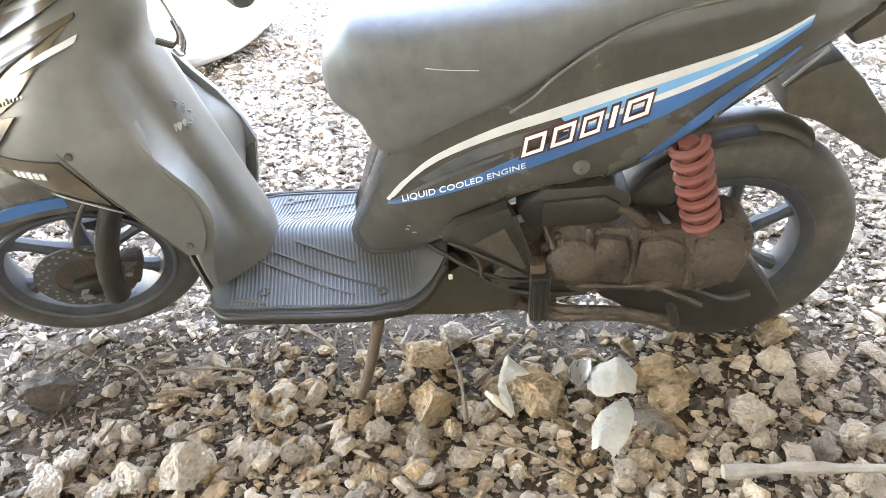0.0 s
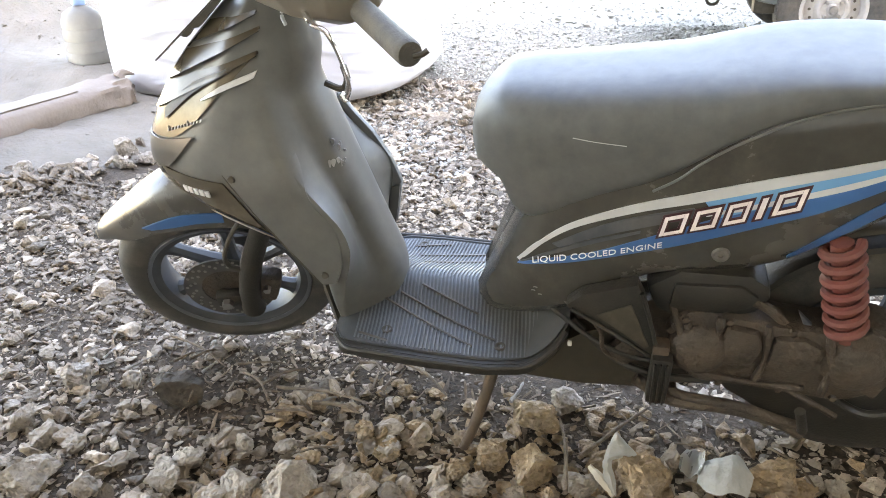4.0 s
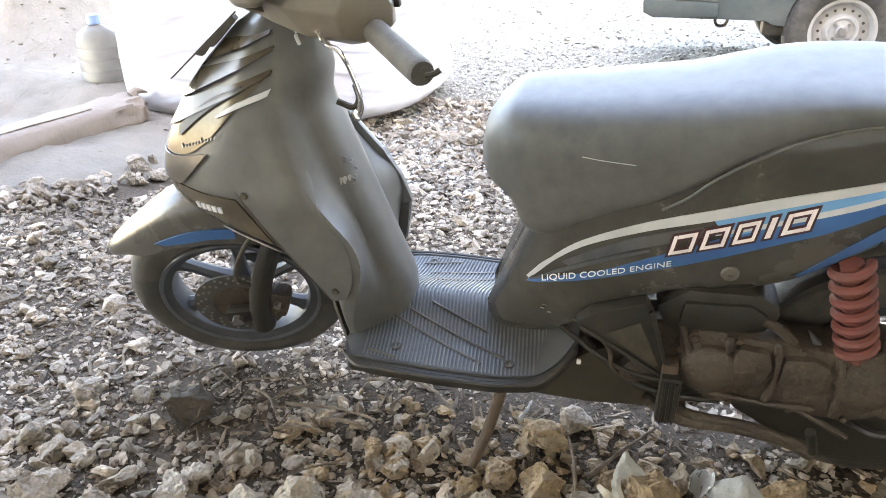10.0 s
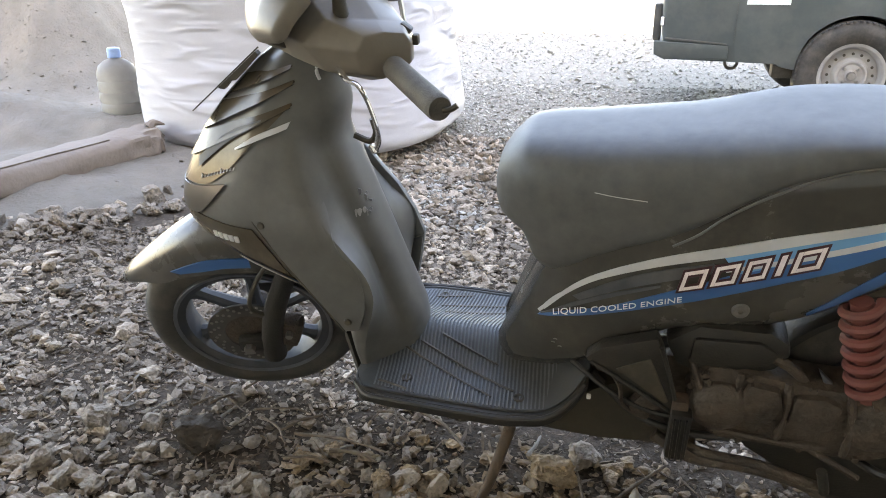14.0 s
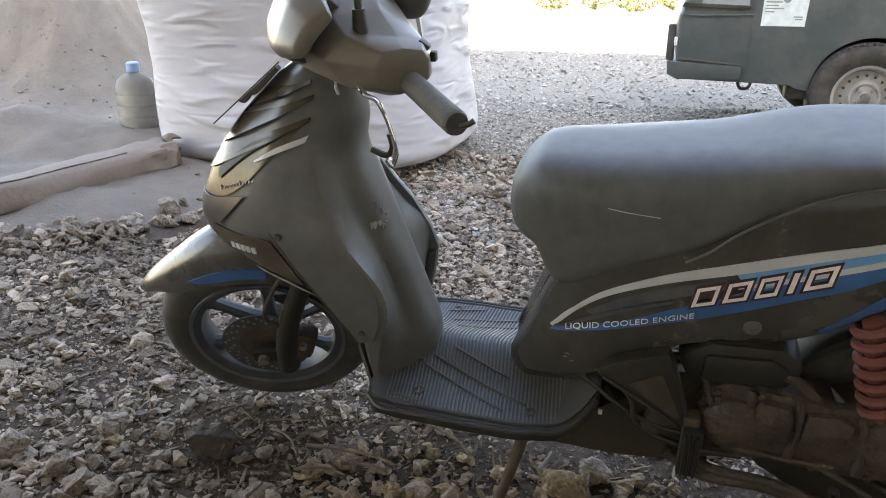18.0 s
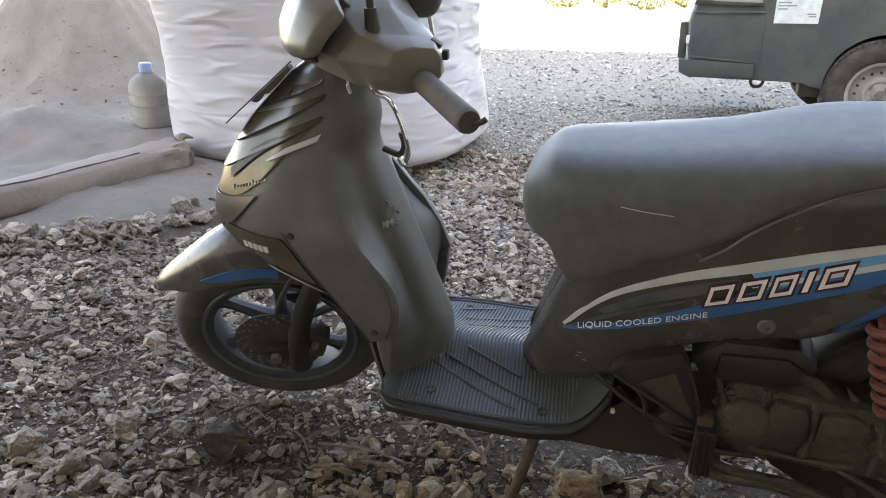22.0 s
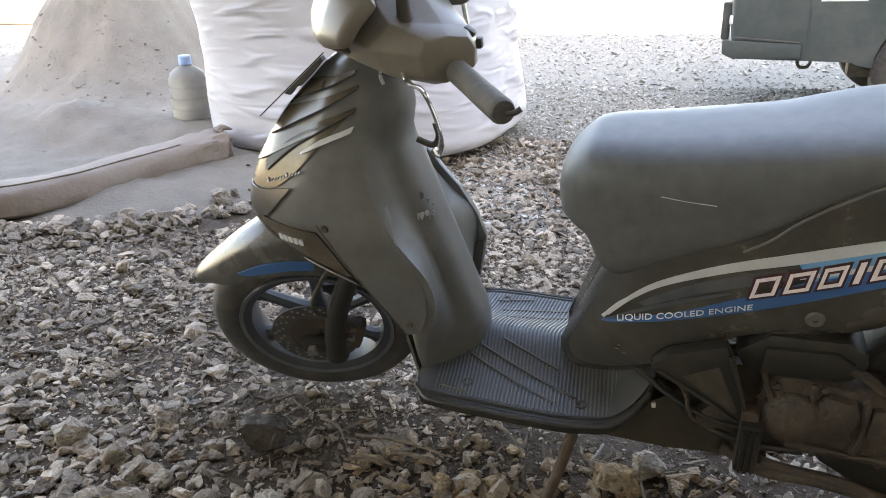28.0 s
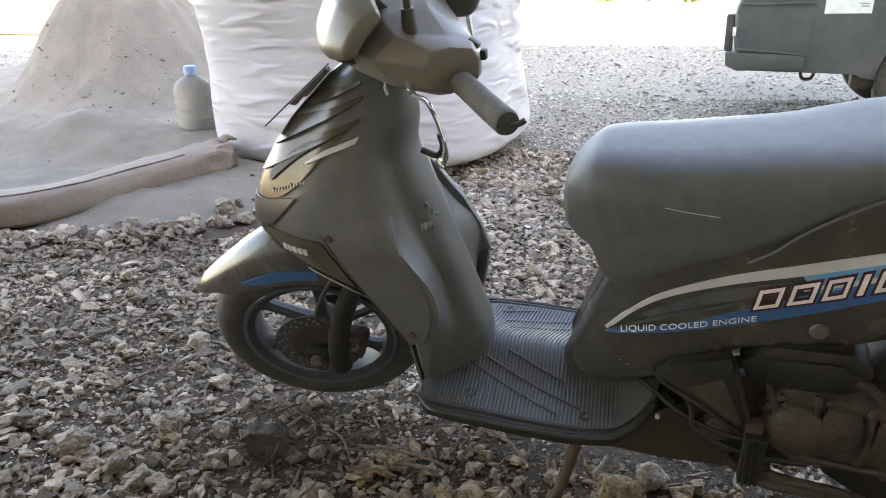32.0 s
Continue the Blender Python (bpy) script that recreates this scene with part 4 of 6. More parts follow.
front = wheel("front_wheel", 0.240, 0.041, 6, "dark six-spoke alloy wheel")
front.location = (0, 0, 0.24)
bpy.context.view_layer.update()
disc = lathe([(0.060, -0.060), (0.098, -0.060), (0.098, -0.056), (0.060, -0.056), (0.060, -0.060)], 56)
part("brake_disc", disc, M_DISC, front, "drilled steel brake disc")
for k in range(18):
    t = 2 * math.pi * k / 18
    for q, r in enumerate((0.074, 0.083, 0.091)):
        # bright steel stands in for the light ground seen through each hole
        h = part("disc_hole", lathe([(0.0, -0.0608), (0.0038, -0.0608), (0.0038, -0.0595)], 8), M_STEEL, front)
        h.location = (r * math.cos(t + q * 0.11), 0, r * math.sin(t + q * 0.11))
part("disc_carrier", lathe([(0.0, -0.062), (0.035, -0.060), (0.062, -0.058), (0.062, -0.052), (0.0, -0.05)], 28), M_ENGINE, front)
front.matrix_local = STEER @ Matrix.Translation((0, 0, 0.24))
rear = wheel("rear_wheel", 0.248, 0.048, 6, "dark blue-grey six-spoke alloy wheel", 0.160, M_RIM)
rear.location = (1.273, 0, 0.243)

guard_rings = []
for k in range(25):                                     # a black shell close over the front of the rear tyre
    a = radians(88 + 84 * k / 24)
    c, q = math.cos(a), math.sin(a)
    guard_rings.append([(1.273 + r * c, y, 0.243 + r * q) for r, y in ((0.252, -0.062), (0.262, -0.060), (0.268, -0.045), (0.270, 0.0), (0.268, 0.045), (0.262, 0.060), (0.252, 0.062), (0.258, 0.045), (0.260, 0.0), (0.258, -0.045))])
part("rear_mudguard", loft(guard_rings), M_DIRTY, scooter, "dull black mudguard over the rear tyre")

# fork ------------------------------------------------------------------
for y in (-0.084, 0.084):
    leg = tube([(0.045, y, 0.195), (0.052, y, 0.26), (0.075, y, 0.35), (0.125, y, 0.47)], lambda u: 0.026 - 0.005 * u, 14, 20)
    f = steered(part("fork_leg", leg, M_DIRTY, scooter, "dull black fork leg"))
    part("axle_clamp", box(0.012, y, 0.238, 0.075, 0.026, 0.040, 0.010), M_DIRTY, f)
    nut = part("axle_nut", lathe([(0.0, -0.012), (0.012, -0.012), (0.013, 0.0), (0.0, 0.0)], 6), M_STEEL, f)
    nut.location = (0.0, y - 0.014 if y < 0 else y + 0.026, 0.24)
cal = steered(part("brake_caliper", box(0.092, -0.072, 0.262, 0.046, 0.040, 0.078, 0.012, Matrix.Rotation(radians(20), 3, "Y")), M_ENGINE, scooter, "dirty brake caliper"))
part("caliper_bolt", lathe([(0.0, -0.108), (0.008, -0.108), (0.009, -0.09)], 6), M_STEEL, cal).location = (0.092, 0.004, 0.275)
steered(part("brake_hose", tube([(0.08, -0.085, 0.32), (0.03, -0.095, 0.37), (0.06, -0.09, 0.45), (0.12, -0.07, 0.52)], 0.005, 8, 30), M_BLACK, scooter))


# front fender -------------------------------------------------------------
FEND = [(-0.252, 0.392, 0.010, 0.008), (-0.235, 0.412, 0.024, 0.020), (-0.200, 0.444, 0.038, 0.040), (-0.160, 0.477, 0.050, 0.068), (-0.100, 0.522, 0.061, 0.088), (-0.040, 0.556, 0.070, 0.106),
        (0.03, 0.572, 0.074, 0.118), (0.10, 0.560, 0.074, 0.115), (0.16, 0.515, 0.072, 0.095), (0.21, 0.455, 0.066, 0.075), (0.24, 0.405, 0.060, 0.060)]


def fender():
    """A shell over the wheel: x, crest height, half-width, depth of its flanks."""
    rings = []
    for i in range(44):
        x = FEND[0][0] + (FEND[-1][0] - FEND[0][0]) * (i / 43)
        z, hw, drop = lerp_table(FEND, x)
        outer = []
        for k in range(17):
            t = math.pi * k / 16
            outer.append(Vector((x, -math.cos(t) * hw, z - (1 - abs(math.sin(t)) ** 0.75) * drop)))
        inner = [Vector((q.x, q.y * 0.93, q.z - 0.004)) for q in reversed(outer)]
        rings.append(outer + inner)
    return loft(rings)


fd = steered(part("front_fender", fender(), M_GLOSS, scooter, "pointed black front fender"))
blue_f = strip([(-0.120, 0.452), (-0.052, 0.486), (0.0, 0.496), (0.05, 0.496)], [(-0.100, 0.447), (-0.040, 0.462), (0.0, 0.470), (0.05, 0.470)],
               lambda x, z: -lerp_table(FEND, x)[1] - 0.0015, 0.003, 24, 2)
part("fender_sticker", blue_f, M_BLUE, fd, "blue sticker stripe")


# bodywork tables: along x ------------------------------------------------
SEAT = [(0.553, 0.050, 0.680, 0.648), (0.558, 0.074, 0.704, 0.634), (0.568, 0.091, 0.724, 0.624), (0.585, 0.104, 0.743, 0.613), (0.605, 0.114, 0.757, 0.598), (0.630, 0.122, 0.762, 0.548), (0.66, 0.129, 0.764, 0.530),
        (0.70, 0.134, 0.766, 0.536), (0.78, 0.140, 0.773, 0.585), (0.85, 0.143, 0.780, 0.624), (0.90, 0.144, 0.786, 0.662), (0.96, 0.145, 0.797, 0.708), (1.03, 0.145, 0.808, 0.748), (1.10, 0.143, 0.812, 0.768), (1.25, 0.130, 0.808, 0.776), (1.38, 0.105, 0.796, 0.774), (1.43, 0.07, 0.786, 0.772)]
BODY = [(0.585, 0.046, 0.62, 0.3), (0.6, 0.0764, 0.65, 0.292), (0.64, 0.1086, 0.68, 0.3), (0.7, 0.1224, 0.7, 0.318), (0.78, 0.1306, 0.71, 0.372), (0.86, 0.1343, 0.73, 0.428), (0.97, 0.1352, 0.775, 0.448), (1.06, 0.1316, 0.79, 0.474), (1.15, 0.126, 0.8, 0.532), (1.25, 0.1141, 0.805, 0.606), (1.35, 0.092, 0.8, 0.668), (1.44, 0.057, 0.79, 0.725), (1.5, 0.0276, 0.785, 0.745)]


def body_y(x, z):
    """The near face of the body cover."""
    b, top, bot = lerp_table(BODY, x)
    m, h = (top + bot) / 2, (top - bot) / 2
    q = min(0.995, abs(z - m) / h)
    crease = 0.006 * math.exp(-((z - (bot + 0.40 * (top - bot))) / 0.03) ** 2)
    return -b * (1 - q ** 5) ** 0.2 * (1 - 0.05 * q * q) - crease


def body_mesh():
    rings = []
    for i in range(60):
        x = BODY[0][0] + (BODY[-1][0] - BODY[0][0]) * i / 59
        b, top, bot = lerp_table(BODY, x)
        ring, zs = [], [bot + (top - bot) * (0.5 - 0.5 * math.cos(math.pi * (k + 0.5) / 22)) for k in range(22)]
        def fore(z):
            return max(0.0, 1 - i / 9) * max(-0.03, min(0.055, (z - 0.42) * 0.42))
        ring += [(x + fore(z), body_y(x, z), z) for z in zs]
        ring += [(x + fore(z), -body_y(x, z), z) for z in reversed(zs)]
        rings.append(ring)
    return loft(rings)


body = part("body_cover", body_mesh(), M_GLOSS, scooter, "glossy black body side cover")


def seat_mesh():
    """Crowned on top, with a clear shoulder, upright sides and a blunt chamfered nose over a narrower skirt."""
    rings = []
    n = 84
    for i in range(n):
        u = i / (n - 1)
        x = SEAT[0][0] + (SEAT[-1][0] - SEAT[0][0]) * (u ** 1.7)
        a, top, bot = lerp_table(SEAT, x)
        zc = max(bot + 0.35 * (top - bot), top - 0.085)
        ring = []
        for k in range(48):
            t = 2 * math.pi * (k + 0.5) / 48
            c, s = math.cos(t), math.sin(t)
            e = 3.6 if s > 0 else 6.0
            r = (abs(c) ** e + abs(s) ** e) ** (-1 / e)
            z = zc + ((top - zc) if s > 0 else (zc - bot)) * r * s
            y = a * r * c * (1 - 0.5 * max(0.0, zc - z))
            ring.append((x + max(0.0, 0.63 - x) * 0.30 * (y / 0.12) ** 2, y, z))
        rings.append(ring)
    return loft(rings)


seat = part("seat", seat_mesh(), M_SEAT, scooter, "black vinyl seat, blue of the sky put into its sheen")
seam = [(0.851, 0.628), (0.886, 0.652), (0.915, 0.680), (0.95, 0.707), (0.985, 0.729), (1.026, 0.751), (1.099, 0.775), (1.25, 0.790)]
part("seat_piping", tube([(x, -lerp_table(SEAT, x)[0] - 0.001, z) for x, z in seam], 0.0022, 6, 50), M_SHIELD, seat, "worn edge piping")
part("seat_scratch", tube([(0.727, -0.1365, 0.708), (0.761, -0.139, 0.704), (0.807, -0.1415, 0.701)], 0.0007, 5, 14), M_SILVER, seat, "pale scratch")

# stickers -------------------------------------------------------------------


def skin(d):
    return lambda x, z: body_y(x, z) - d


TOPS = [(0.650, 0.470), (0.685, 0.512), (0.735, 0.553), (0.825, 0.596), (0.922, 0.628), (1.014, 0.655), (1.121, 0.681), (1.231, 0.709), (1.300, 0.738)]
LOWS = [(0.640, 0.452), (0.700, 0.466), (0.762, 0.483), (0.876, 0.518), (0.960, 0.551), (1.028, 0.579), (1.096, 0.605), (1.191, 0.656), (1.296, 0.722)]
CUT1 = [(0.652, 0.468), (0.690, 0.507), (0.742, 0.545), (0.832, 0.583), (0.930, 0.612), (1.022, 0.639), (1.125, 0.668), (1.232, 0.702), (1.300, 0.735)]
CUT2 = [(0.646, 0.459), (0.705, 0.489), (0.765, 0.520), (0.860, 0.556), (0.950, 0.586), (1.030, 0.614), (1.110, 0.643), (1.210, 0.682), (1.298, 0.729)]
CUT3 = [(0.645, 0.458), (0.712, 0.487), (0.772, 0.512), (0.868, 0.537), (0.955, 0.566), (1.030, 0.594), (1.100, 0.622), (1.200, 0.668), (1.297, 0.725)]
part("sticker_stripe", strip(TOPS, CUT1, skin(0.0022), 0.002, 60, 2), M_SILVER, body, "silver-white sticker stripe")
part("sticker_light_band", strip(CUT1[4:], CUT2[4:], skin(0.0020), 0.002, 40, 3), M_SKYBLUE, body, "light blue sticker band")
part("sticker_smoke_band", strip([(0.700, 0.505), (0.765, 0.545), (0.832, 0.575), (0.915, 0.600)], [(0.712, 0.500), (0.772, 0.530), (0.842, 0.558), (0.925, 0.586)], skin(0.0021), 0.002, 30, 2), M_RIM, body, "smoke-grey sticker band")
part("sticker_edge", strip([(0.646, 0.459), (0.705, 0.495), (0.765, 0.524), (0.84, 0.552)], [(0.645, 0.457), (0.708, 0.489), (0.768, 0.518), (0.84, 0.548)], skin(0.0022), 0.002, 30, 1), M_RIM, body, "thin grey edge of the sticker")
part("sticker_blue_band", strip([CUT3[0], (0.705, 0.479), (0.765, 0.500), (0.84, 0.535)] + CUT2[4:], LOWS[:4] + LOWS[4:], skin(0.0018), 0.002, 60, 4), M_BLUE, body, "blue sticker band")
part("sticker_pale_streak", strip([(0.93, 0.592), (1.03, 0.622), (1.13, 0.656), (1.22, 0.690)], [(0.935, 0.588), (1.035, 0.615), (1.135, 0.648), (1.222, 0.687)], skin(0.0024), 0.002, 30, 1), M_SILVER, body, "pale sticker streak")
part("rear_sticker", strip([(1.066, 0.512), (1.110, 0.556), (1.155, 0.600), (1.195, 0.634), (1.240, 0.662), (1.287, 0.694)], [(1.068, 0.505), (1.118, 0.540), (1.165, 0.578), (1.205, 0.612), (1.250, 0.652), (1.289, 0.690)], skin(0.0022), 0.002, 40, 2), M_BLUE, body, "blue sticker flash")
# sheen at the front of the cover, laid on as a silver strip
part("front_sheen_line", strip([(0.640, 0.463), (0.668, 0.497), (0.700, 0.522)], [(0.644, 0.460), (0.673, 0.494), (0.703, 0.519)], skin(0.0024), 0.002, 16, 1), M_SILVER, body)


def letters(text, size, start, end, depth, material, name, parent, fn, label, shear=0.25):
    """Lettering laid on a curved face, from start to end along a line in (x, z)."""
    cu = bpy.data.curves.new(name, "FONT")
    cu.body, cu.size, cu.shear, cu.extrude, cu.resolution_u = text, size, shear, 0.0006, 3
    tmp = new("tmp", cu)
    bpy.context.view_layer.update()
    me = bpy.data.meshes.new_from_object(tmp.evaluated_get(bpy.context.evaluated_depsgraph_get()))
    bpy.data.objects.remove(tmp)
    xs = [v.co.x for v in me.vertices]
    width = max(xs) - min(xs)
    a, b = Vector(start), Vector(end)
    d = (b - a)
    ln = d.length
    d.normalize()
    nrm = Vector((-d.y, d.x))
    for v in me.vertices:
        q = a + d * ((v.co.x - min(xs)) / width * ln) + nrm * v.co.y
        v.co = (q.x, fn(q.x, q.y) - depth - v.co.z, q.y)
    me.materials.clear()
    me.materials.append(material)
    ob = new(name, me)
    ob.parent = parent
    return tagged(ob, label)


letters("LIQUID COOLED ENGINE", 0.0165, (0.668, 0.4620), (0.878, 0.5225), 0.0022, M_WHITE, "lettering", body, body_y, "white words on the blue band", 0.2)


def logo_shape(along, width, bars):
    """One shape of the side logo: slanted pale strokes on a dark outline, laid along the band."""
    a, d = Vector((0.868, 0.546)), Vector((0.212, 0.068)).normalized()
    n = Vector((-d.y, d.x))
    slant, height = 0.55, 0.031

    def quad(u0, u1, v0, v1, off, material, name, label=""):
        p = [a + d * (along + u + slant * v) + n * v for u, v in ((u0, v0), (u1, v0), (u1, v1), (u0, v1))]
        q = [((x.x + y.x) / 2, (x.y + y.y) / 2) for x, y in ((p[3], p[2]), (p[0], p[1]))]
        part(name, strip([(p[3].x, p[3].y), q[0], (p[2].x, p[2].y)], [(p[0].x, p[0].y), q[1], (p[1].x, p[1].y)], skin(off), 0.001, 6, 2), material, body, label)
    for u0, u1, v0, v1 in bars:
        quad(u0 * width - 0.004, u1 * width + 0.004, v0 * height - 0.004, v1 * height + 0.004, 0.0030, M_DARKRED, "logo_outline")
        quad(u0 * width, u1 * width, v0 * height, v1 * height, 0.0036, M_PINKWHITE, "logo_stroke", "pale pink-white logo stroke")


RING_BARS = [(0.0, 0.17, 0.0, 1.0), (0.83, 1.0, 0.0, 1.0), (0.18, 0.82, 0.82, 1.0), (0.18, 0.82, 0.0, 0.18)]
for along, width in ((0.000, 0.036), (0.048, 0.036), (0.096, 0.032), (0.140, 0.014), (0.166, 0.040)):
    logo_shape(along, width, RING_BARS if width > 0.02 else [(0.2, 0.8, 0.0, 1.0)])
bolt = part("cover_bolt", lathe([(0.0, -0.0015), (0.0035, -0.0015), (0.0045, -0.0045), (0.0075, -0.005), (0.0115, -0.0045), (0.0130, -0.003), (0.0145, 0.0)], 24), M_BOLT, body, "round grey cover screw")
bolt.location = (0.967, body_y(0.967, 0.513) - 0.001, 0.513)

# tail -----------------------------------------------------------------------
rear_f = [(1.17, 0.492), (1.25, 0.503), (1.31, 0.500), (1.36, 0.480), (1.385, 0.460)]


def arch_strip(path, half, thick):
    rings = []
    P = smooth_path([(x, 0, z) for x, z in path], 24)
    for i, p in enumerate(P):
        d = (P[min(i + 1, 23)] - P[max(i - 1, 0)]).normalized()
        n = Vector((-d.z, 0, d.x))
        top = [p + Vector((0, half * math.cos(math.pi * k / 8), 0)) + n * (0.02 * math.sin(math.pi * k / 8)) for k in range(9)]
        low = [q - n * thick for q in reversed(top)]
        rings.append(top + low)
    return loft(rings)


part("rear_mudguard", arch_strip(rear_f, 0.034, 0.003), M_BLACK, scooter, "black inner mudguard over the rear wheel")
flap = part("tail_fender", prism([(1.300, 0.600), (1.345, 0.632), (1.385, 0.645), (1.425, 0.605), (1.480, 0.537), (1.505, 0.454), (1.495, 0.445), (1.43, 0.490), (1.365, 0.532), (1.31, 0.550)], 0.14, -0.07, 0.008), M_BLACK, scooter, "black tail fender")
# the thin highlight on this edge is put in as a bright steel tube
part("fender_edge", tube([(1.292, -0.075, 0.606), (1.322, -0.078, 0.640), (1.350, -0.078, 0.668)], 0.003, 6, 14), M_STEEL, flap, "highlight along the fender edge, put in as steel")
part("tail_lamp", prism([(1.375, 0.690), (1.388, 0.668), (1.432, 0.682), (1.475, 0.715), (1.480, 0.735), (1.42, 0.728)], 0.16, -0.08, 0.008), M_LENS, scooter, "dusty tail lamp")
rail = tube([(1.20, -0.135, 0.79), (1.38, -0.13, 0.82), (1.50, -0.06, 0.84), (1.50, 0.06, 0.84), (1.38, 0.13, 0.82), (1.20, 0.135, 0.79)], 0.011, 10, 40)
part("grab_rail", rail, M_STEEL, scooter, "grey grab rail")

# floor ------------------------------------------------------------------------
FLOOR = [(0.285, 0.135, 0.267), (0.3, 0.168, 0.273), (0.34, 0.186, 0.277), (0.42, 0.193, 0.277), (0.52, 0.194, 0.273), (0.62, 0.19, 0.273), (0.68, 0.178, 0.283), (0.715, 0.15, 0.305), (0.735, 0.12, 0.323)]


def crown(x, y):
    """The middle of the floor rises into a low tunnel."""
    return 0.042 * math.exp(-((y / 0.075) ** 2)) * (1.0 if x > 0.36 else 1.0)


def floor_mesh(grow, top, bottom):
    rings = []
    for i in range(44):
        x = FLOOR[0][0] + (FLOOR[-1][0] - FLOOR[0][0]) * i / 43
        hw, z = lerp_table(FLOOR, x)
        hw += grow
        ys = np.linspace(-hw + 0.004, hw - 0.004, 27)
        rings.append([(x, -hw + 0.006, z + bottom), (x, -hw, z + bottom + 0.006), (x, -hw, z + top - 0.004)] + [(x, y, z + top + crown(x, y)) for y in ys] + [(x, hw, z + top - 0.004), (x, hw, z + bottom + 0.006), (x, hw - 0.006, z + bottom)])
    return loft(rings)


board = part("footboard", floor_mesh(0.0, 0.0, -0.030), M_DIRTY, scooter, "black plastic footboard")
for s in (-1, 1):
    part("footboard_rim", tube([(x, s * (lerp_table(FLOOR, x)[0] + 0.002), lerp_table(FLOOR, x)[1] - 0.004) for x in np.linspace(0.29, 0.73, 14)], 0.0055, 8, 50), M_DIRTY, board)
matp = part("floor_mat", floor_mesh(-0.013, 0.0016, -0.002), M_MAT, board, "blue-grey ribbed rubber mat")
for i in range(54):
    x = 0.318 + 0.0074 * i
    hw, z = lerp_table(FLOOR, x)
    hw -= 0.020
    spans = ((-hw, hw),) if x < 0.57 else ((-hw, -0.05), (0.05, hw))
    for y0, y1 in spans:
        if y1 - y0 < 0.01:
            continue
        rows = []
        for y in np.linspace(y0, y1, 26 if x < 0.57 else 10):
            h = z + 0.0016 + crown(x, y)
            sl = 0.10 * abs(y)
            rows.append([(x - 0.0017 + sl, y, h - 0.001), (x - 0.0013 + sl, y, h + 0.0022), (x + 0.0013 + sl, y, h + 0.0022), (x + 0.0017 + sl, y, h - 0.001)])
        part("mat_rib", loft(rows), M_RIB, matp, smooth=False)
for x0, y0, x1, y1 in ((0.34, -0.15, 0.40, -0.165), (0.36, -0.06, 0.56, -0.15), (0.40, -0.05, 0.60, -0.13), (0.44, -0.03, 0.56, -0.075), (0.42, 0.06, 0.56, 0.11), (0.40, 0.10, 0.56, 0.14), (0.38, 0.14, 0.46, 0.16)):
    _ = lerp_table(FLOOR, x0)[1] + 0.003 + crown(x0, y0), lerp_table(FLOOR, x1)[1] + 0.003 + crown(x1, y1)
    part("mat_groove", tube([(x0 + (x1 - x0) * u, y0 + (y1 - y0) * u, lerp_table(FLOOR, x0 + (x1 - x0) * u)[1] + 0.003 + crown(0, y0 + (y1 - y0) * u)) for u in np.linspace(0, 1, 9)], 0.0032, 6, 24, 0.7), M_BLACK, matp)
for x, y in ((0.392, -0.136), (0.612, -0.145), (0.398, 0.150), (0.60, 0.150)):
    z = lerp_table(FLOOR, x)[1]
    b_ = part("floor_screw", lathe([(0.0, 0.0015), (0.005, 0.002), (0.0075, 0.0045), (0.010, 0.0045), (0.0105, 0.0)], 20, "z"), M_BLACK, board, "recessed black screw")
    b_.location = (x, y, z + 0.002)
part("underfloor", loft([[(x, -w, z0), (x, -w, z1), (x, w, z1), (x, w, z0)] for x, w, z0, z1 in ((0.24, 0.06, 0.30, 0.34), (0.29, 0.12, 0.235, 0.262), (0.45, 0.14, 0.205, 0.24), (0.66, 0.13, 0.198, 0.24), (0.76, 0.11, 0.172, 0.30), (0.86, 0.09, 0.160, 0.33), (0.92, 0.06, 0.166, 0.33))]), M_BLACK, scooter, "black under-floor cover")

# leg shield and nose: rings by height -----------------------------------------------
# height, nose front x, half-width, crease x, back of the column x, column half-width
SHIELD = [(0.262, 0.268, 0.105, 0.3, 0.4065, 0.066), (0.31, 0.256, 0.118, 0.304, 0.4025, 0.068), (0.36, 0.248, 0.138, 0.318, 0.3985, 0.07), (0.4, 0.236, 0.148, 0.33, 0.3855, 0.07),
          (0.44, 0.205, 0.155, 0.344, 0.3725, 0.07), (0.48, 0.13, 0.156, 0.35, 0.3595, 0.07), (0.52, 0.02, 0.155, 0.338, 0.347, 0.07), (0.56, -0.045, 0.153, 0.305, 0.334, 0.07),
          (0.6, -0.062, 0.154, 0.275, 0.321, 0.07), (0.64, -0.058, 0.146, 0.25, 0.3084, 0.07), (0.69, -0.035, 0.132, 0.232, 0.2923, 0.07), (0.74, 0, 0.116, 0.22, 0.2768, 0.068),
          (0.79, 0.045, 0.098, 0.215, 0.2857, 0.062), (0.84, 0.1, 0.08, 0.215, 0.28, 0.055), (0.875, 0.14, 0.06, 0.22, 0.275, 0.045), (0.905, 0.185, 0.036, 0.225, 0.27, 0.03)]


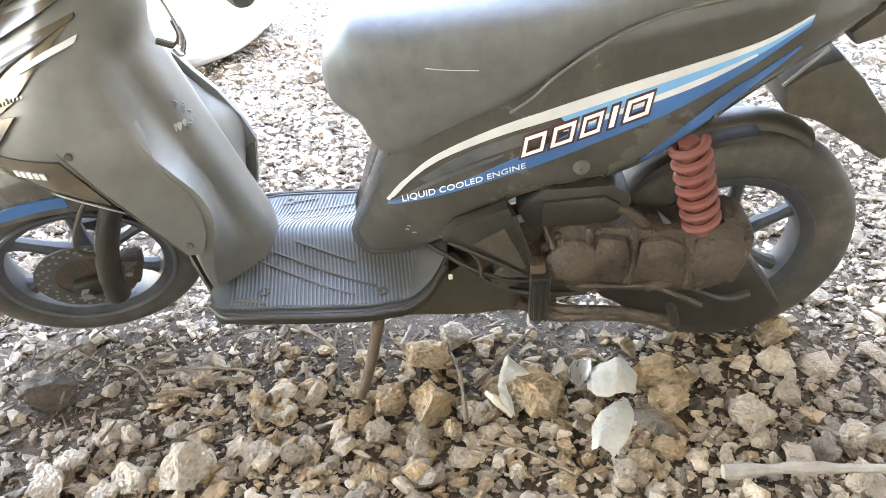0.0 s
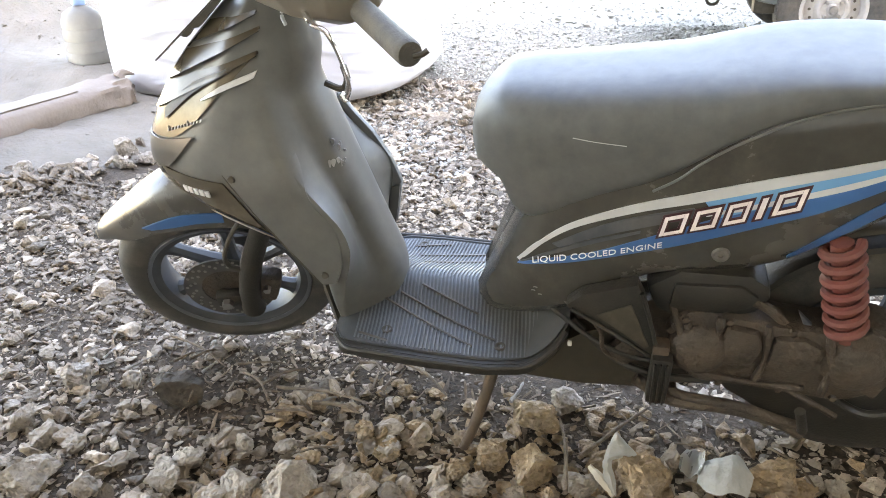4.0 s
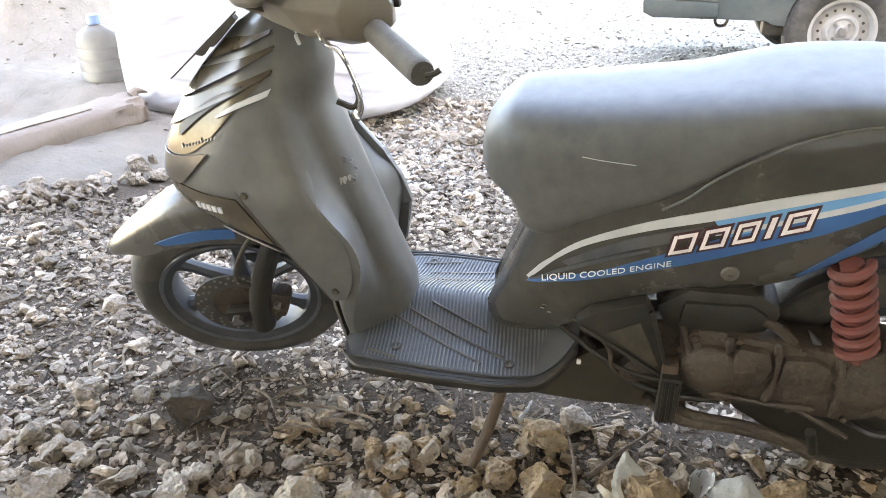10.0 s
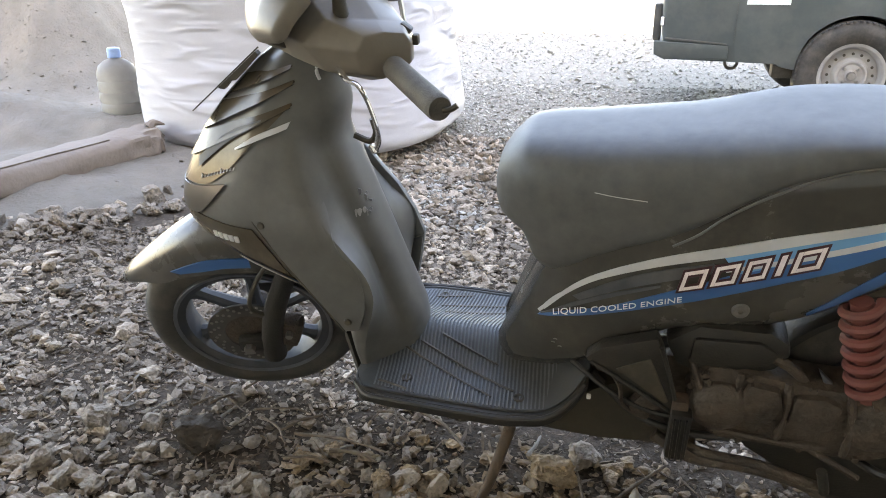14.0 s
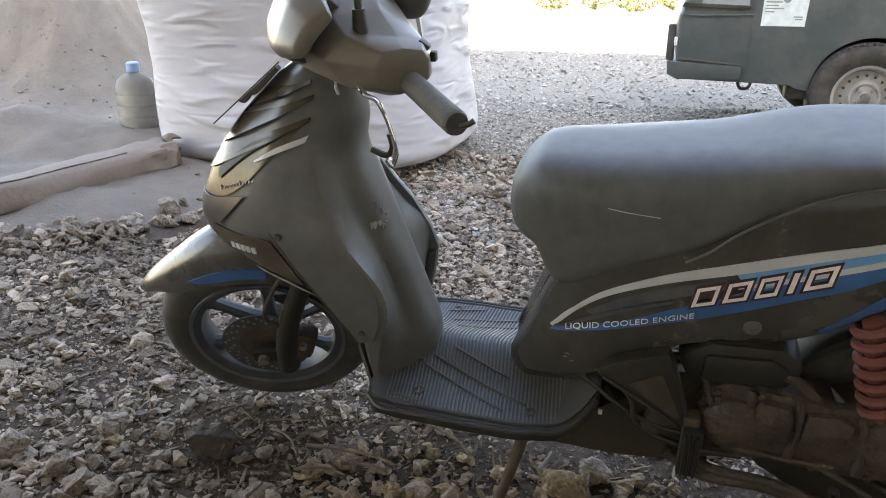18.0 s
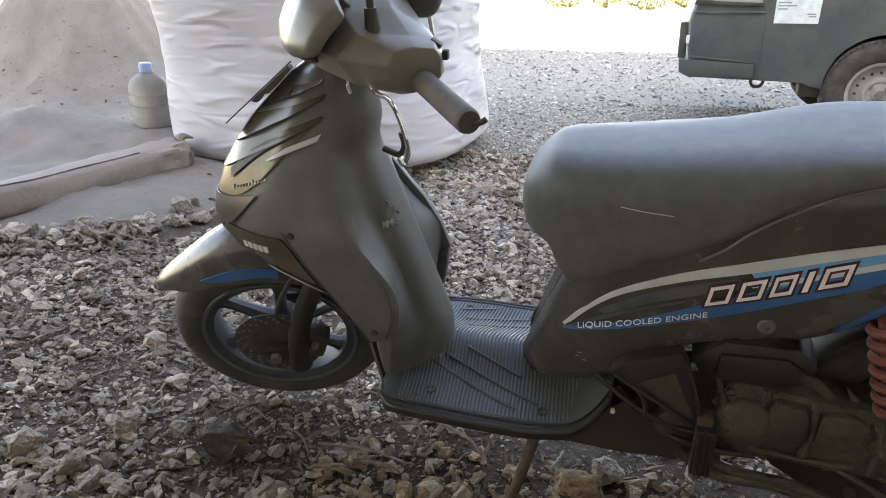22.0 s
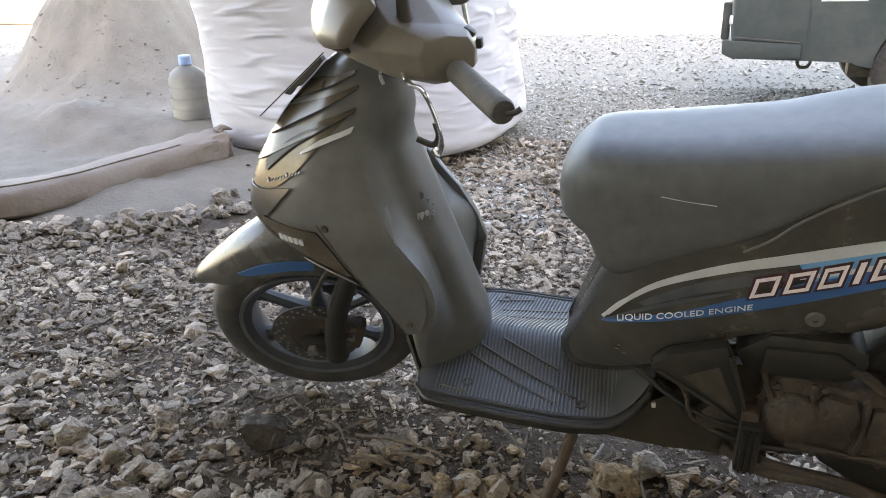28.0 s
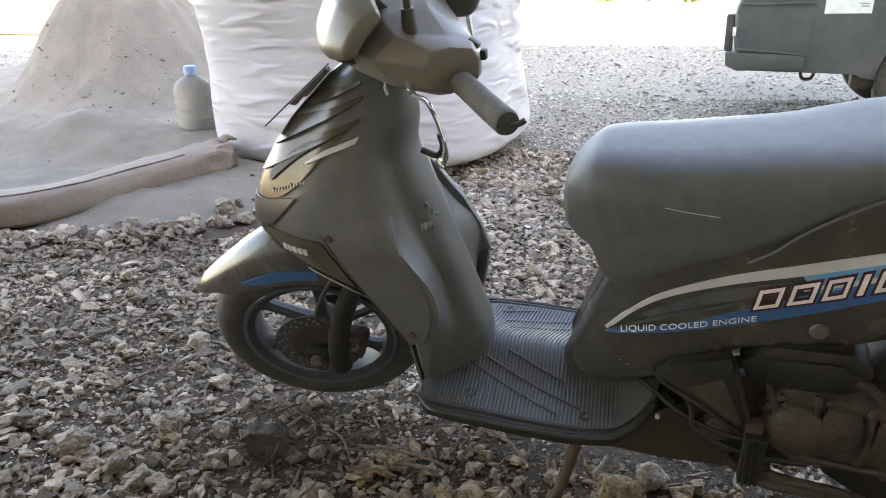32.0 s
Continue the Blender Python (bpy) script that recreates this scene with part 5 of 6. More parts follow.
def shield_half(z):
    """Half of the outline at a height: nose, flank, crease (the seventh point), inner face, column."""
    f, W, c, t, w = lerp_table(SHIELD, z)
    W2 = max(W, w + 0.01)
    k = max(0.0, min(1.0, (0.60 - z) / 0.10))           # the crease is sharp low down and fades upwards
    pts = [(f, 0.0), (f + 0.006, -0.03), (f + min(0.035, 0.3 * (c - f)), -W2 * 0.60), (f + min(0.085 + 0.2 * max(0, 0.1 - f), 0.5 * (c - f)), -W2 * 0.88),
           ((f + c) / 2 + min(0.03, 0.15 * (c - f)), -W2 * (0.995 - 0.02 * k)), (c - min(0.03, 0.2 * (c - f)), -W2 * (0.985 + 0.005 * k)), (c - 0.004 * (1 - k), -W2 * (0.92 + 0.08 * k))]
    p6 = pts[-1]
    e = (t - 0.032, -w)
    pts += [(p6[0] + (e[0] - p6[0]) * u, p6[1] + (e[1] - p6[1]) * u ** (1.12 + 0.35 * (1 - k))) for u in (0.15, 0.4, 0.7)]
    pts += [e, (t - 0.014, -w * 0.80), (t - 0.002, -w * 0.4), (t, 0.0)]
    return pts


def shield_line(z, n1, n2):
    """The outline at a height, sharp at the crease."""
    pts = [(x, y, 0) for x, y in shield_half(z)]
    return smooth_path(pts[:7], n1) + smooth_path(pts[6:], n2)[1:]


def shield_mesh():
    rings = []
    for i in range(54):
        z = 0.262 + (0.905 - 0.262) * i / 53
        half = [(p.x, p.y) for p in shield_line(z, 22, 14)]
        full = half + [(x, -y * 0.86) for x, y in reversed(half[1:-1])]
        rings.append([(x, y, z) for x, y in full])
    return loft(rings)


shield = part("leg_shield", shield_mesh(), M_SHIELD, scooter, "dusty grey-black leg shield and column")


def shield_y(x, z):
    """The near face of the leg shield at a place."""
    best = None
    half = shield_line(z, 40, 20)
    for p, q in zip(half, half[1:]):
        if min(p.x, q.x) <= x <= max(p.x, q.x) and abs(q.x - p.x) > 1e-6:
            y = p.y + (q.y - p.y) * (x - p.x) / (q.x - p.x)
            best = y if best is None else min(best, y)
    return best if best is not None else -0.05


# the flat side cover: its lower front edge is straight and stands out a little
P_A, P_D = Vector((0.138, 0.616)), Vector((0.292, 0.402))


def panel_y(x, z):
    """Stands out along its lower front edge and sinks into the shield away from it."""
    d = (P_D - P_A).normalized()
    q = Vector((x, z)) - P_A
    t = max(0.0, min(1.0, -(d.y * q.x - d.x * q.y) / 0.145))
    t = t * t * (3 - 2 * t)
    along = max(0.0, min(1.0, q.dot(d) / 0.09))
    base = shield_y(x, z)
    edge = base - 0.003 + (-0.162 - base) * along * along * (3 - 2 * along)
    return edge * (1 - t) + t * (base + 0.004)


cover = strip([(0.175, 0.690), (0.222, 0.698), (0.256, 0.650), (0.276, 0.600), (0.294, 0.560), (0.326, 0.515), (0.333, 0.455), (0.318, 0.406)], [tuple(P_A.lerp(P_D, k / 6)) for k in range(7)], panel_y, 0.03, 60, 10)
panel = part("shield_cover", cover, M_SHIELD, shield, "grey-green side cover of the leg shield")
part("cover_groove", tube([(p.x - 0.003, panel_y(p.x, p.y) + 0.005, p.y - 0.004) for p in (P_A.lerp(P_D, k / 6) for k in range(7))], 0.003, 6, 40), M_BLACK, panel, "dark joint along the cover")
for x, z in ((0.155, 0.609), (0.299, 0.424)):
    b_ = part("cover_screw", lathe([(0.0, -0.003), (0.006, -0.003), (0.0075, 0.0)], 16), M_BLACK, panel)
    b_.location = (x, panel_y(x, z) - 0.001, z)
rs = random.Random(5)
for k in range(11):                                     # scraped spot with pale specks
    x, z = 0.312 + rs.uniform(-0.014, 0.014), 0.612 + rs.uniform(-0.026, 0.024)
    w_, h_ = rs.uniform(0.0015, 0.004), rs.uniform(0.003, 0.010)
    part("scratch", strip([(x - w_, z + h_ * 0.6), (x, z + h_ * 0.8), (x + w_, z + h_ * 0.4)], [(x - w_ * 0.6, z - h_ * 0.3), (x + 0.2 * w_, z - h_ * 0.8), (x + w_ * 0.7, z - h_ * 0.2)], lambda x, z: shield_y(min(x, lerp_table(SHIELD, z)[3] - 0.010), z) - 0.0015, 0.001, 6, 1), M_STEEL, shield, "scraped pale speck of plastic")
# the wing of the shield on the other side, seen behind the column
far = prism([(0.250, 0.650), (0.282, 0.605), (0.316, 0.563), (0.348, 0.507), (0.366, 0.452), (0.357, 0.401), (0.347, 0.350), (0.30, 0.345), (0.250, 0.50)], 0.014, 0.130, 0.004)
wing = part("shield_wing", far, M_PANEL, shield, "grey-green wing of the leg shield")
# the tucked lower facet gets its shade from this darker plate
part("wing_return", prism([(0.326, 0.430), (0.364, 0.450), (0.356, 0.400), (0.346, 0.352), (0.326, 0.352)], 0.006, 0.1225, 0.002), M_SHIELD, wing, "lower facet of the wing, shade put into its colour")
# nose panels
def nose_strip(name, up, lo, material, d, label="", nv=3):
    return part(name, strip(up, lo, lambda x, z: shield_y(max(x, lerp_table(SHIELD, z)[0] + 0.012), z) - d, 0.003, 30, nv), material, shield, label)


nose_strip("nose_panel", [(-0.030, 0.605), (0.05, 0.600), (0.135, 0.598)], [(0.000, 0.535), (0.085, 0.512), (0.205, 0.482)], M_NOSE, 0.004, "glossy black lower nose panel", 6)
nose_strip("indicator_lens", [(-0.040, 0.652), (0.01, 0.655), (0.085, 0.672)], [(-0.050, 0.606), (0.010, 0.606), (0.035, 0.622)], M_LENS, 0.007, "clear front indicator lens", 4)
nose_strip("nose_cover", [(0.005, 0.715), (0.09, 0.765), (0.205, 0.800)], [(-0.035, 0.655), (0.035, 0.662), (0.085, 0.690)], M_NOSE, 0.004, "black upper nose cover", 8)
nose_strip("nose_silver_line", [(0.020, 0.706), (0.09, 0.757), (0.165, 0.788)], [(0.022, 0.690), (0.09, 0.741), (0.165, 0.781)], M_RIM, 0.009, "grey pinstripe on the nose", 2)
nose_strip("nose_flash", [(0.108, 0.735), (0.155, 0.762), (0.214, 0.783)], [(0.109, 0.733), (0.160, 0.755), (0.208, 0.772)], M_SILVER, 0.008, "silver flash", 2)
nose_strip("lower_stripe", [(0.088, 0.531), (0.150, 0.512), (0.214, 0.486)], [(0.090, 0.527), (0.152, 0.506), (0.214, 0.479)], M_SILVER, 0.009, "silver pinstripe", 1)
nose_strip("lower_blue_stripe", [(0.090, 0.527), (0.152, 0.506), (0.214, 0.479)], [(0.095, 0.518), (0.155, 0.495), (0.214, 0.470)], M_BLUE, 0.008, "", 1)
for k in range(5):
    x = 0.042 + 0.0125 * k
    nose_strip("badge_block", [(x, 0.577), (x + 0.0045, 0.577), (x + 0.009, 0.5775)], [(x, 0.564), (x + 0.0045, 0.564), (x + 0.009, 0.5645)], M_SILVER, 0.007, "pale badge block", 1)
for k in range(11):
    x = 0.028 + 0.0078 * k
    z = 0.671 + 0.0029 * k
    nose_strip("script_mark", [(x, z + 0.004 + 0.004 * (k in (0, 6))), (x + 0.001, z + 0.004), (x + 0.0022, z + 0.005)], [(x - 0.001, z), (x + 0.0005, z), (x + 0.0015, z + 0.001)], M_SILVER, 0.007, "", 1)
# stepped fins of the nose: overlapping blades with a bright face and a dark underside
for x0, z0, x1, z1, hi in ((-0.028, 0.690, 0.215, 0.806, 0.040), (0.010, 0.742, 0.220, 0.842, 0.036), (0.055, 0.800, 0.215, 0.866, 0.030)):
    up = [(x0 + (x1 - x0) * u, z0 + (z1 - z0) * u + hi * (1 - 0.85 * u)) for u in (0, 0.25, 0.5, 0.75, 1.0)]
    lo = [(x0 + (x1 - x0) * u, z0 + (z1 - z0) * u) for u in (0, 0.25, 0.5, 0.75, 1.0)]
    bm = bmesh.new()
    def inside(x, z):
        return max(x, lerp_table(SHIELD, z)[0] + 0.010)
    U = [Vector((x, shield_y(x, z) - 0.003, z)) for x, z in ((inside(p.x, p.z), p.z) for p in smooth_path([(x, 0, z) for x, z in up], 24))]
    W = [Vector((x, shield_y(x, z) - 0.011, z)) for x, z in ((inside(p.x, p.z), p.z) for p in smooth_path([(x, 0, z) for x, z in lo], 24))]
    B = [Vector((q.x, q.y + 0.012, q.z - 0.003)) for q in W]
    for r in zip(*[[bm.verts.new(v) for v in row] for row in (U, W, B)]):
        pass
    bm.verts.ensure_lookup_table()
    for i in range(23):
        for a_, b_ in ((0, 24), (24, 48), (48, 0)):
            bm.faces.new([bm.verts[a_ + i], bm.verts[a_ + i + 1], bm.verts[b_ + i + 1], bm.verts[b_ + i]])
    part("nose_fin", bm, M_NOSE, shield, "stepped black fin of the nose")

# handlebar ---------------------------------------------------------------------
BAR_C, BAR_D = Vector((0.36, 0.0, 0.935)), Vector((0.18, -0.29, -0.045)).normalized()
BAR_F = Vector((-0.85, -0.527, 0.0)).normalized()     # forwards of the turned bar
BAR_U = Vector((0.18, 0.0, 0.98)).normalized()


def bar(along, fore, up):
    return BAR_C + BAR_D * along + BAR_F * fore + BAR_U * up


def bar_shell(rows, bevel, mirrored):
    """A faceted cover: outlines (fore, up) at steps along the bar, edges softened a little."""
    if mirrored:
        rows = [(-a, o) for a, o in reversed(rows) if a > 0] + rows
    bm = loft([[bar(a, f, u) for f, u in o] for a, o in rows])
    bmesh.ops.recalc_face_normals(bm, faces=bm.faces)
    bmesh.ops.bevel(bm, geom=list(bm.edges), offset=bevel, segments=2, profile=0.5, affect="EDGES", clamp_overlap=True)
    return bm


hb = part("handlebar_cover", bar_shell([
    (0.000, [(0.051, -0.080), (-0.050, -0.064), (-0.044, -0.026), (-0.010, 0.020), (0.056, 0.082), (0.119, 0.076), (0.180, 0.010), (0.172, -0.030)]),
    (0.050, [(0.044, -0.074), (-0.045, -0.052), (-0.036, -0.011), (-0.008, 0.025), (0.054, 0.064), (0.130, 0.062), (0.172, 0.014), (0.155, -0.026)]),
    (0.100, [(0.036, -0.061), (-0.030, -0.034), (-0.024, 0.003), (-0.006, 0.029), (0.036, 0.036), (0.116, 0.048), (0.150, 0.012), (0.112, -0.035)]),
    (0.148, [(0.031, -0.038), (-0.010, -0.018), (-0.006, 0.014), (0.006, 0.030), (0.037, 0.036), (0.070, 0.032), (0.078, 0.010), (0.068, -0.026)])], 0.0035, True), M_COVER, scooter, "dusty grey handlebar cover with flat facets")
part("headlight_cowl", bar_shell([
    (0.000, [(0.193, -0.012), (0.209, -0.008), (0.222, 0.012), (0.213, 0.045), (0.195, 0.095), (0.148, 0.122), (0.131, 0.094), (0.180, 0.030)]),
    (0.050, [(0.190, 0.000), (0.208, 0.003), (0.220, 0.023), (0.212, 0.050), (0.196, 0.090), (0.156, 0.108), (0.135, 0.082), (0.177, 0.039)]),
    (0.105, [(0.174, 0.020), (0.190, 0.022), (0.196, 0.036), (0.188, 0.055), (0.170, 0.080), (0.145, 0.090), (0.135, 0.074), (0.160, 0.045)])], 0.009, True), M_COVER, scooter, "dusty front cowl catching the light")
part("cover_gap", bar_shell([
    (0.000, [(0.176, -0.030), (0.196, -0.016), (0.184, 0.030), (0.140, 0.100), (0.110, 0.082), (0.165, 0.012)]),
    (0.035, [(0.150, -0.022), (0.190, -0.006), (0.176, 0.034), (0.136, 0.088), (0.110, 0.062), (0.150, 0.015)])], 0.003, True), M_BLACK, hb, "dark gap between cowl and cover")
part("switch_block", box(*bar(0.112, -0.006, 0.022), 0.020, 0.018, 0.014, 0.004, Matrix.Rotation(radians(35), 3, "Y")), M_BLACK, hb, "small black switch")
part("horn_button", box(*bar(0.12, -0.022, 0.006), 0.010, 0.014, 0.016, 0.003), M_BLACK, hb)
part("cover_screw", lathe([(0.0, -0.003), (0.005, -0.003), (0.006, 0.0)], 12), M_STEEL, hb).location = bar(0.105, 0.098, 0.025)
for s in (1, -1):
    if s > 0:
        line = [Vector((0.424, -0.149, 0.899)), Vector((0.462, -0.200, 0.897)), Vector((0.498, -0.250, 0.896)), Vector((0.532, -0.296, 0.895))]
    else:
        line = [bar(-0.13, -0.005, 0.0), bar(-0.16, -0.008, 0.0), bar(-0.21, -0.02, 0.0), bar(-0.27, -0.035, 0.0)]
    grip = part("grip", tube(line, lambda u: 0.0182 if u < 0.97 else 0.0160, 18, 30), M_GRIP, scooter, "worn black rubber grip")
    d_ = (line[3] - line[2]).normalized()
    part("bar_end", tube([line[3] - d_ * 0.004, line[3] + d_ * 0.001], 0.009, 12, 4), M_GRIP, grip)
    if s < 0:
        lever = tube([bar(-0.12, 0.055, -0.03), bar(-0.15, 0.075, -0.035), bar(-0.20, 0.075, -0.04), bar(-0.26, 0.06, -0.045)], lambda u: 0.0055 if u < 0.93 else 0.0085, 10, 40, 0.8)
    else:
        lever = tube([(0.335, -0.150, 0.898), (0.362, -0.19, 0.893), (0.385, -0.20, 0.886), (0.400, -0.20, 0.850), (0.407, -0.20, 0.810), (0.400, -0.20, 0.786), (0.393, -0.20, 0.795)], lambda u: 0.005 if u < 0.8 else 0.0075, 10, 50, 0.7)
        part("lever_tip", tube([(0.537, -0.300, 0.894), (0.548, -0.300, 0.897), (0.556, -0.298, 0.902)], 0.004, 8, 8), M_BLACK, grip)
    part("brake_lever", lever, M_CHROME, scooter, "chrome brake lever with a ball end")
    base = bar(s * 0.085, 0.090, 0.050)
    st = part("mirror_stem", tube([base, base + Vector((0.0, -0.004 * s, 0.09)), base + Vector((0.004, -0.01 * s, 0.20))], 0.006, 8, 20), M_BLACK, scooter, "black mirror stem")
    part("mirror_boot", tube([base - Vector((0, 0, 0.022)), base + Vector((0.0, -0.002 * s, 0.030))], lambda u: 0.014 - 0.004 * u, 10, 8), M_BLACK, st)
# the far mirror, seen over the cover
mr = loft([[(0.262 + 0.124 * u, 0.12 + 0.022 * math.cos(t), 0.993 + 0.062 * (abs(math.sin(t)) ** 0.6 * (1 if math.sin(t) > 0 else -1)) * (1 - abs(2 * u - 1) ** 5)) for t in (2 * math.pi * k / 18 for k in range(18))] for u in np.linspace(0, 1, 22)])
mirror = part("mirror", mr, M_SHIELD, scooter, "dusty black rear-view mirror")
part("mirror_rod", tube([(0.360, 0.12, 0.880), (0.352, 0.12, 0.95)], 0.005, 8, 6), M_CHROME, mirror, "bright steel rod")
# number plate in front, seen on its edge
E0, E1 = Vector((-0.0494, 0.0819, -0.0292)), Vector((0.152, 0.0, 0.120))
P0 = Vector((0.006, -0.06, 0.778))
up_n = E0.cross(E1).normalized() * 0.0012
pl = part("front_plate", loft([[P0 + E1 * u - up_n, P0 + E0 + E1 * u - up_n, P0 + E0 + E1 * u + up_n, P0 + E1 * u + up_n] for u in (0, 0.3, 0.6, 1.0)]), M_BLACK, scooter, "thin black number plate seen on its edge")
part("plate_bracket", loft([[P0 + E1 * u + Vector((0, 0, -0.002)), P0 + E1 * u + Vector((0, 0.012, -0.002)), P0 + E1 * u + Vector((0.004, 0.012, -0.002 - d)), P0 + E1 * u + Vector((0.004, 0, -0.002 - d))] for u, d in ((0.40, 0.002), (0.45, 0.009), (0.55, 0.005), (0.62, 0.012), (0.78, 0.010), (0.95, 0.006))]), M_BLACK, pl)
part("cable_clip", tube([(0.279, -0.100, 0.887), (0.277, -0.103, 0.874), (0.279, -0.100, 0.860)], 0.003, 6, 8), M_SILVER, scooter, "short bright cable end")
# bag hook on the column
part("bag_hook", tube([(0.300, -0.03, 0.735), (0.330, -0.035, 0.728), (0.342, -0.035, 0.745), (0.338, -0.035, 0.770)], 0.006, 8, 18), M_BLACK, scooter, "black plastic bag hook")

# engine and drive ------------------------------------------------------------------
CVT = [(0.905, 0.375), (0.915, 0.320), (0.935, 0.268), (0.965, 0.240), (1.05, 0.237), (1.15, 0.229), (1.20, 0.227), (1.245, 0.248), (1.270, 0.290), (1.278, 0.340), (1.262, 0.378), (1.22, 0.396), (1.15, 0.376), (1.04, 0.386), (0.95, 0.398)]
cv = prism([(p.x, p.z) for p in smooth_path([(x, 0, z) for x, z in CVT + CVT[:1]], 60)[:-1]], 0.075, -0.140, 0.012)
engine = part("drive_case", cv, M_ENGINE, scooter, "dirty alloy drive case")
for outline, rise in (([(0.982, 0.306), (1.010, 0.296), (1.046, 0.300), (1.058, 0.340), (1.048, 0.372), (1.000, 0.380)], 0.016), ([(1.070, 0.304), (1.112, 0.290), (1.142, 0.298), (1.150, 0.350), (1.120, 0.366), (1.074, 0.362)], 0.013)):
    part("case_panel", prism(outline, 0.024, -0.140 - rise, 0.009), M_ENGINE, engine, "raised boss of the case")
for x0, z0, x1, z1 in ((0.932, 0.372, 0.968, 0.262), (0.956, 0.262, 1.140, 0.250), (1.062, 0.382, 1.058, 0.250), (1.158, 0.372, 1.170, 0.240), (0.985, 0.392, 0.972, 0.330)):
    part("case_rib", tube([(x0, -0.140, z0), ((x0 + x1) / 2 + 0.006, -0.146, (z0 + z1) / 2), (x1, -0.140, z1)], lambda u: 0.006 + 0.002 * math.sin(9 * u), 8, 14), M_ENGINE, engine)
part("crank_housing", lathe([(0.0, -0.020), (0.030, -0.020), (0.046, -0.012), (0.052, 0.0), (0.052, 0.03)], 28), M_ENGINE, engine).location = (0.958, -0.142, 0.318)
for x, z in ((0.925, 0.330), (0.950, 0.275), (1.00, 0.246), (1.10, 0.243), (1.19, 0.236), (1.255, 0.285), (1.262, 0.345), (1.21, 0.380), (1.10, 0.374), (1.00, 0.385), (0.93, 0.382)):
    b_ = part("case_bolt", lathe([(0.0, -0.006), (0.006, -0.006), (0.007, 0.0)], 6), M_ENGINE, engine)
    b_.location = (x, -0.140, z)
rb = part("rear_boss", lathe([(0.0, -0.016), (0.036, -0.014), (0.050, -0.006), (0.056, 0.0)], 32), M_ENGINE, engine)
rb.location = (1.212, -0.140, 0.312)
part("gear_case", prism([(0.98, 0.245), (1.02, 0.200), (1.10, 0.150), (1.20, 0.100), (1.330, 0.092), (1.372, 0.150), (1.345, 0.190), (1.296, 0.262), (1.23, 0.285), (1.05, 0.28)], 0.09, -0.115, 0.012), M_DIRTY, scooter, "oily black gear case")
part("shock_bracket", prism([(1.185, 0.372), (1.215, 0.395), (1.250, 0.372), (1.268, 0.300), (1.250, 0.248), (1.225, 0.262), (1.228, 0.320), (1.196, 0.345)], 0.020, -0.150, 0.006), M_ENGINE, scooter, "dirty alloy bracket under the shock")
# sky glint on dark curved plastic, put in as a silver crescent
part("wheel_guard", prism([(1.106, 0.402), (1.120, 0.372), (1.148, 0.346), (1.180, 0.344), (1.200, 0.376), (1.180, 0.380), (1.168, 0.364), (1.148, 0.362), (1.126, 0.382)], 0.012, -0.122, 0.003), M_LIP, scooter, "sky glint on a curved guard, put in as silver")
part("crankcase", loft([[(x, y0 if k in (0, 1) else y1, z0 if k in (0, 3) else z1) for k in range(4)] for x, y0, y1, z0, z1 in ((0.74, -0.06, 0.07, 0.25, 0.34), (0.80, -0.09, 0.10, 0.21, 0.36), (0.92, -0.10, 0.12, 0.19, 0.39), (1.03, -0.09, 0.12, 0.20, 0.38), (1.10, -0.06, 0.09, 0.23, 0.35))]), M_ENGINE, scooter, "dark crankcase")
cyl = part("cylinder", box(0.70, 0, 0.30, 0.10, 0.09, 0.09, 0.01), M_ENGINE, scooter, "finned cylinder")
for k in range(8):
    part("cooling_fin", box(0.74 - 0.011 * k, 0.0, 0.300, 0.005, 0.13, 0.100, 0.002), M_ENGINE, cyl)
part("hose", tube([(0.72, -0.08, 0.36), (0.80, -0.10, 0.40), (0.88, -0.09, 0.41), (0.95, -0.06, 0.43)], 0.012, 10, 24), M_DIRTY, scooter)
air = part("air_box", prism([(0.858, 0.430), (0.880, 0.385), (0.910, 0.372), (0.976, 0.372), (1.040, 0.394), (1.060, 0.425), (1.054, 0.450), (1.023, 0.470), (0.912, 0.470)], 0.09, -0.128, 0.014), M_DIRTY, scooter, "black air filter box")
part("air_box_lid", prism([(0.900, 0.398), (0.972, 0.390), (1.028, 0.408), (1.040, 0.432), (1.010, 0.452), (0.905, 0.448)], 0.02, -0.136, 0.007), M_DIRTY, air, "dull black lid of the air box")
part("frame_clip", box(0.738, -0.130, 0.289, 0.008, 0.006, 0.010, 0.002), M_WHITE, scooter, "small bright metal clip")
for x, z in ((0.668, 0.394), (0.680, 0.386), (0.672, 0.402)):
    part("scuff", strip([(x - 0.003, z + 0.001), (x, z + 0.002), (x + 0.004, z + 0.001)], [(x - 0.003, z - 0.001), (x, z), (x + 0.004, z - 0.001)], lambda x, z: body_y(x, z) - 0.0012, 0.001, 6, 1), M_STEEL, body, "pale scuff mark")
# triangular floor bracket and passenger peg
br = part("foot_bracket", prism([(0.728, 0.398), (0.755, 0.424), (0.845, 0.456), (0.858, 0.428), (0.890, 0.315), (0.876, 0.298), (0.803, 0.350), (0.745, 0.380)], 0.03, -0.156, 0.006), M_DIRTY, scooter, "black triangular foot bracket")
for a, b, c in (((0.738, 0.393), (0.803, 0.353), (0.876, 0.303)), ((0.852, 0.440), (0.870, 0.385), (0.887, 0.322))):
    part("bracket_flange", tube([(x, -0.157, z) for x, z in (a, b, c)], 0.004, 8, 20), M_DIRTY, br)
part("bracket_recess", prism([(0.782, 0.384), (0.838, 0.414), (0.874, 0.325), (0.868, 0.320)], 0.004, -0.158, 0.001), M_BLACK, br)
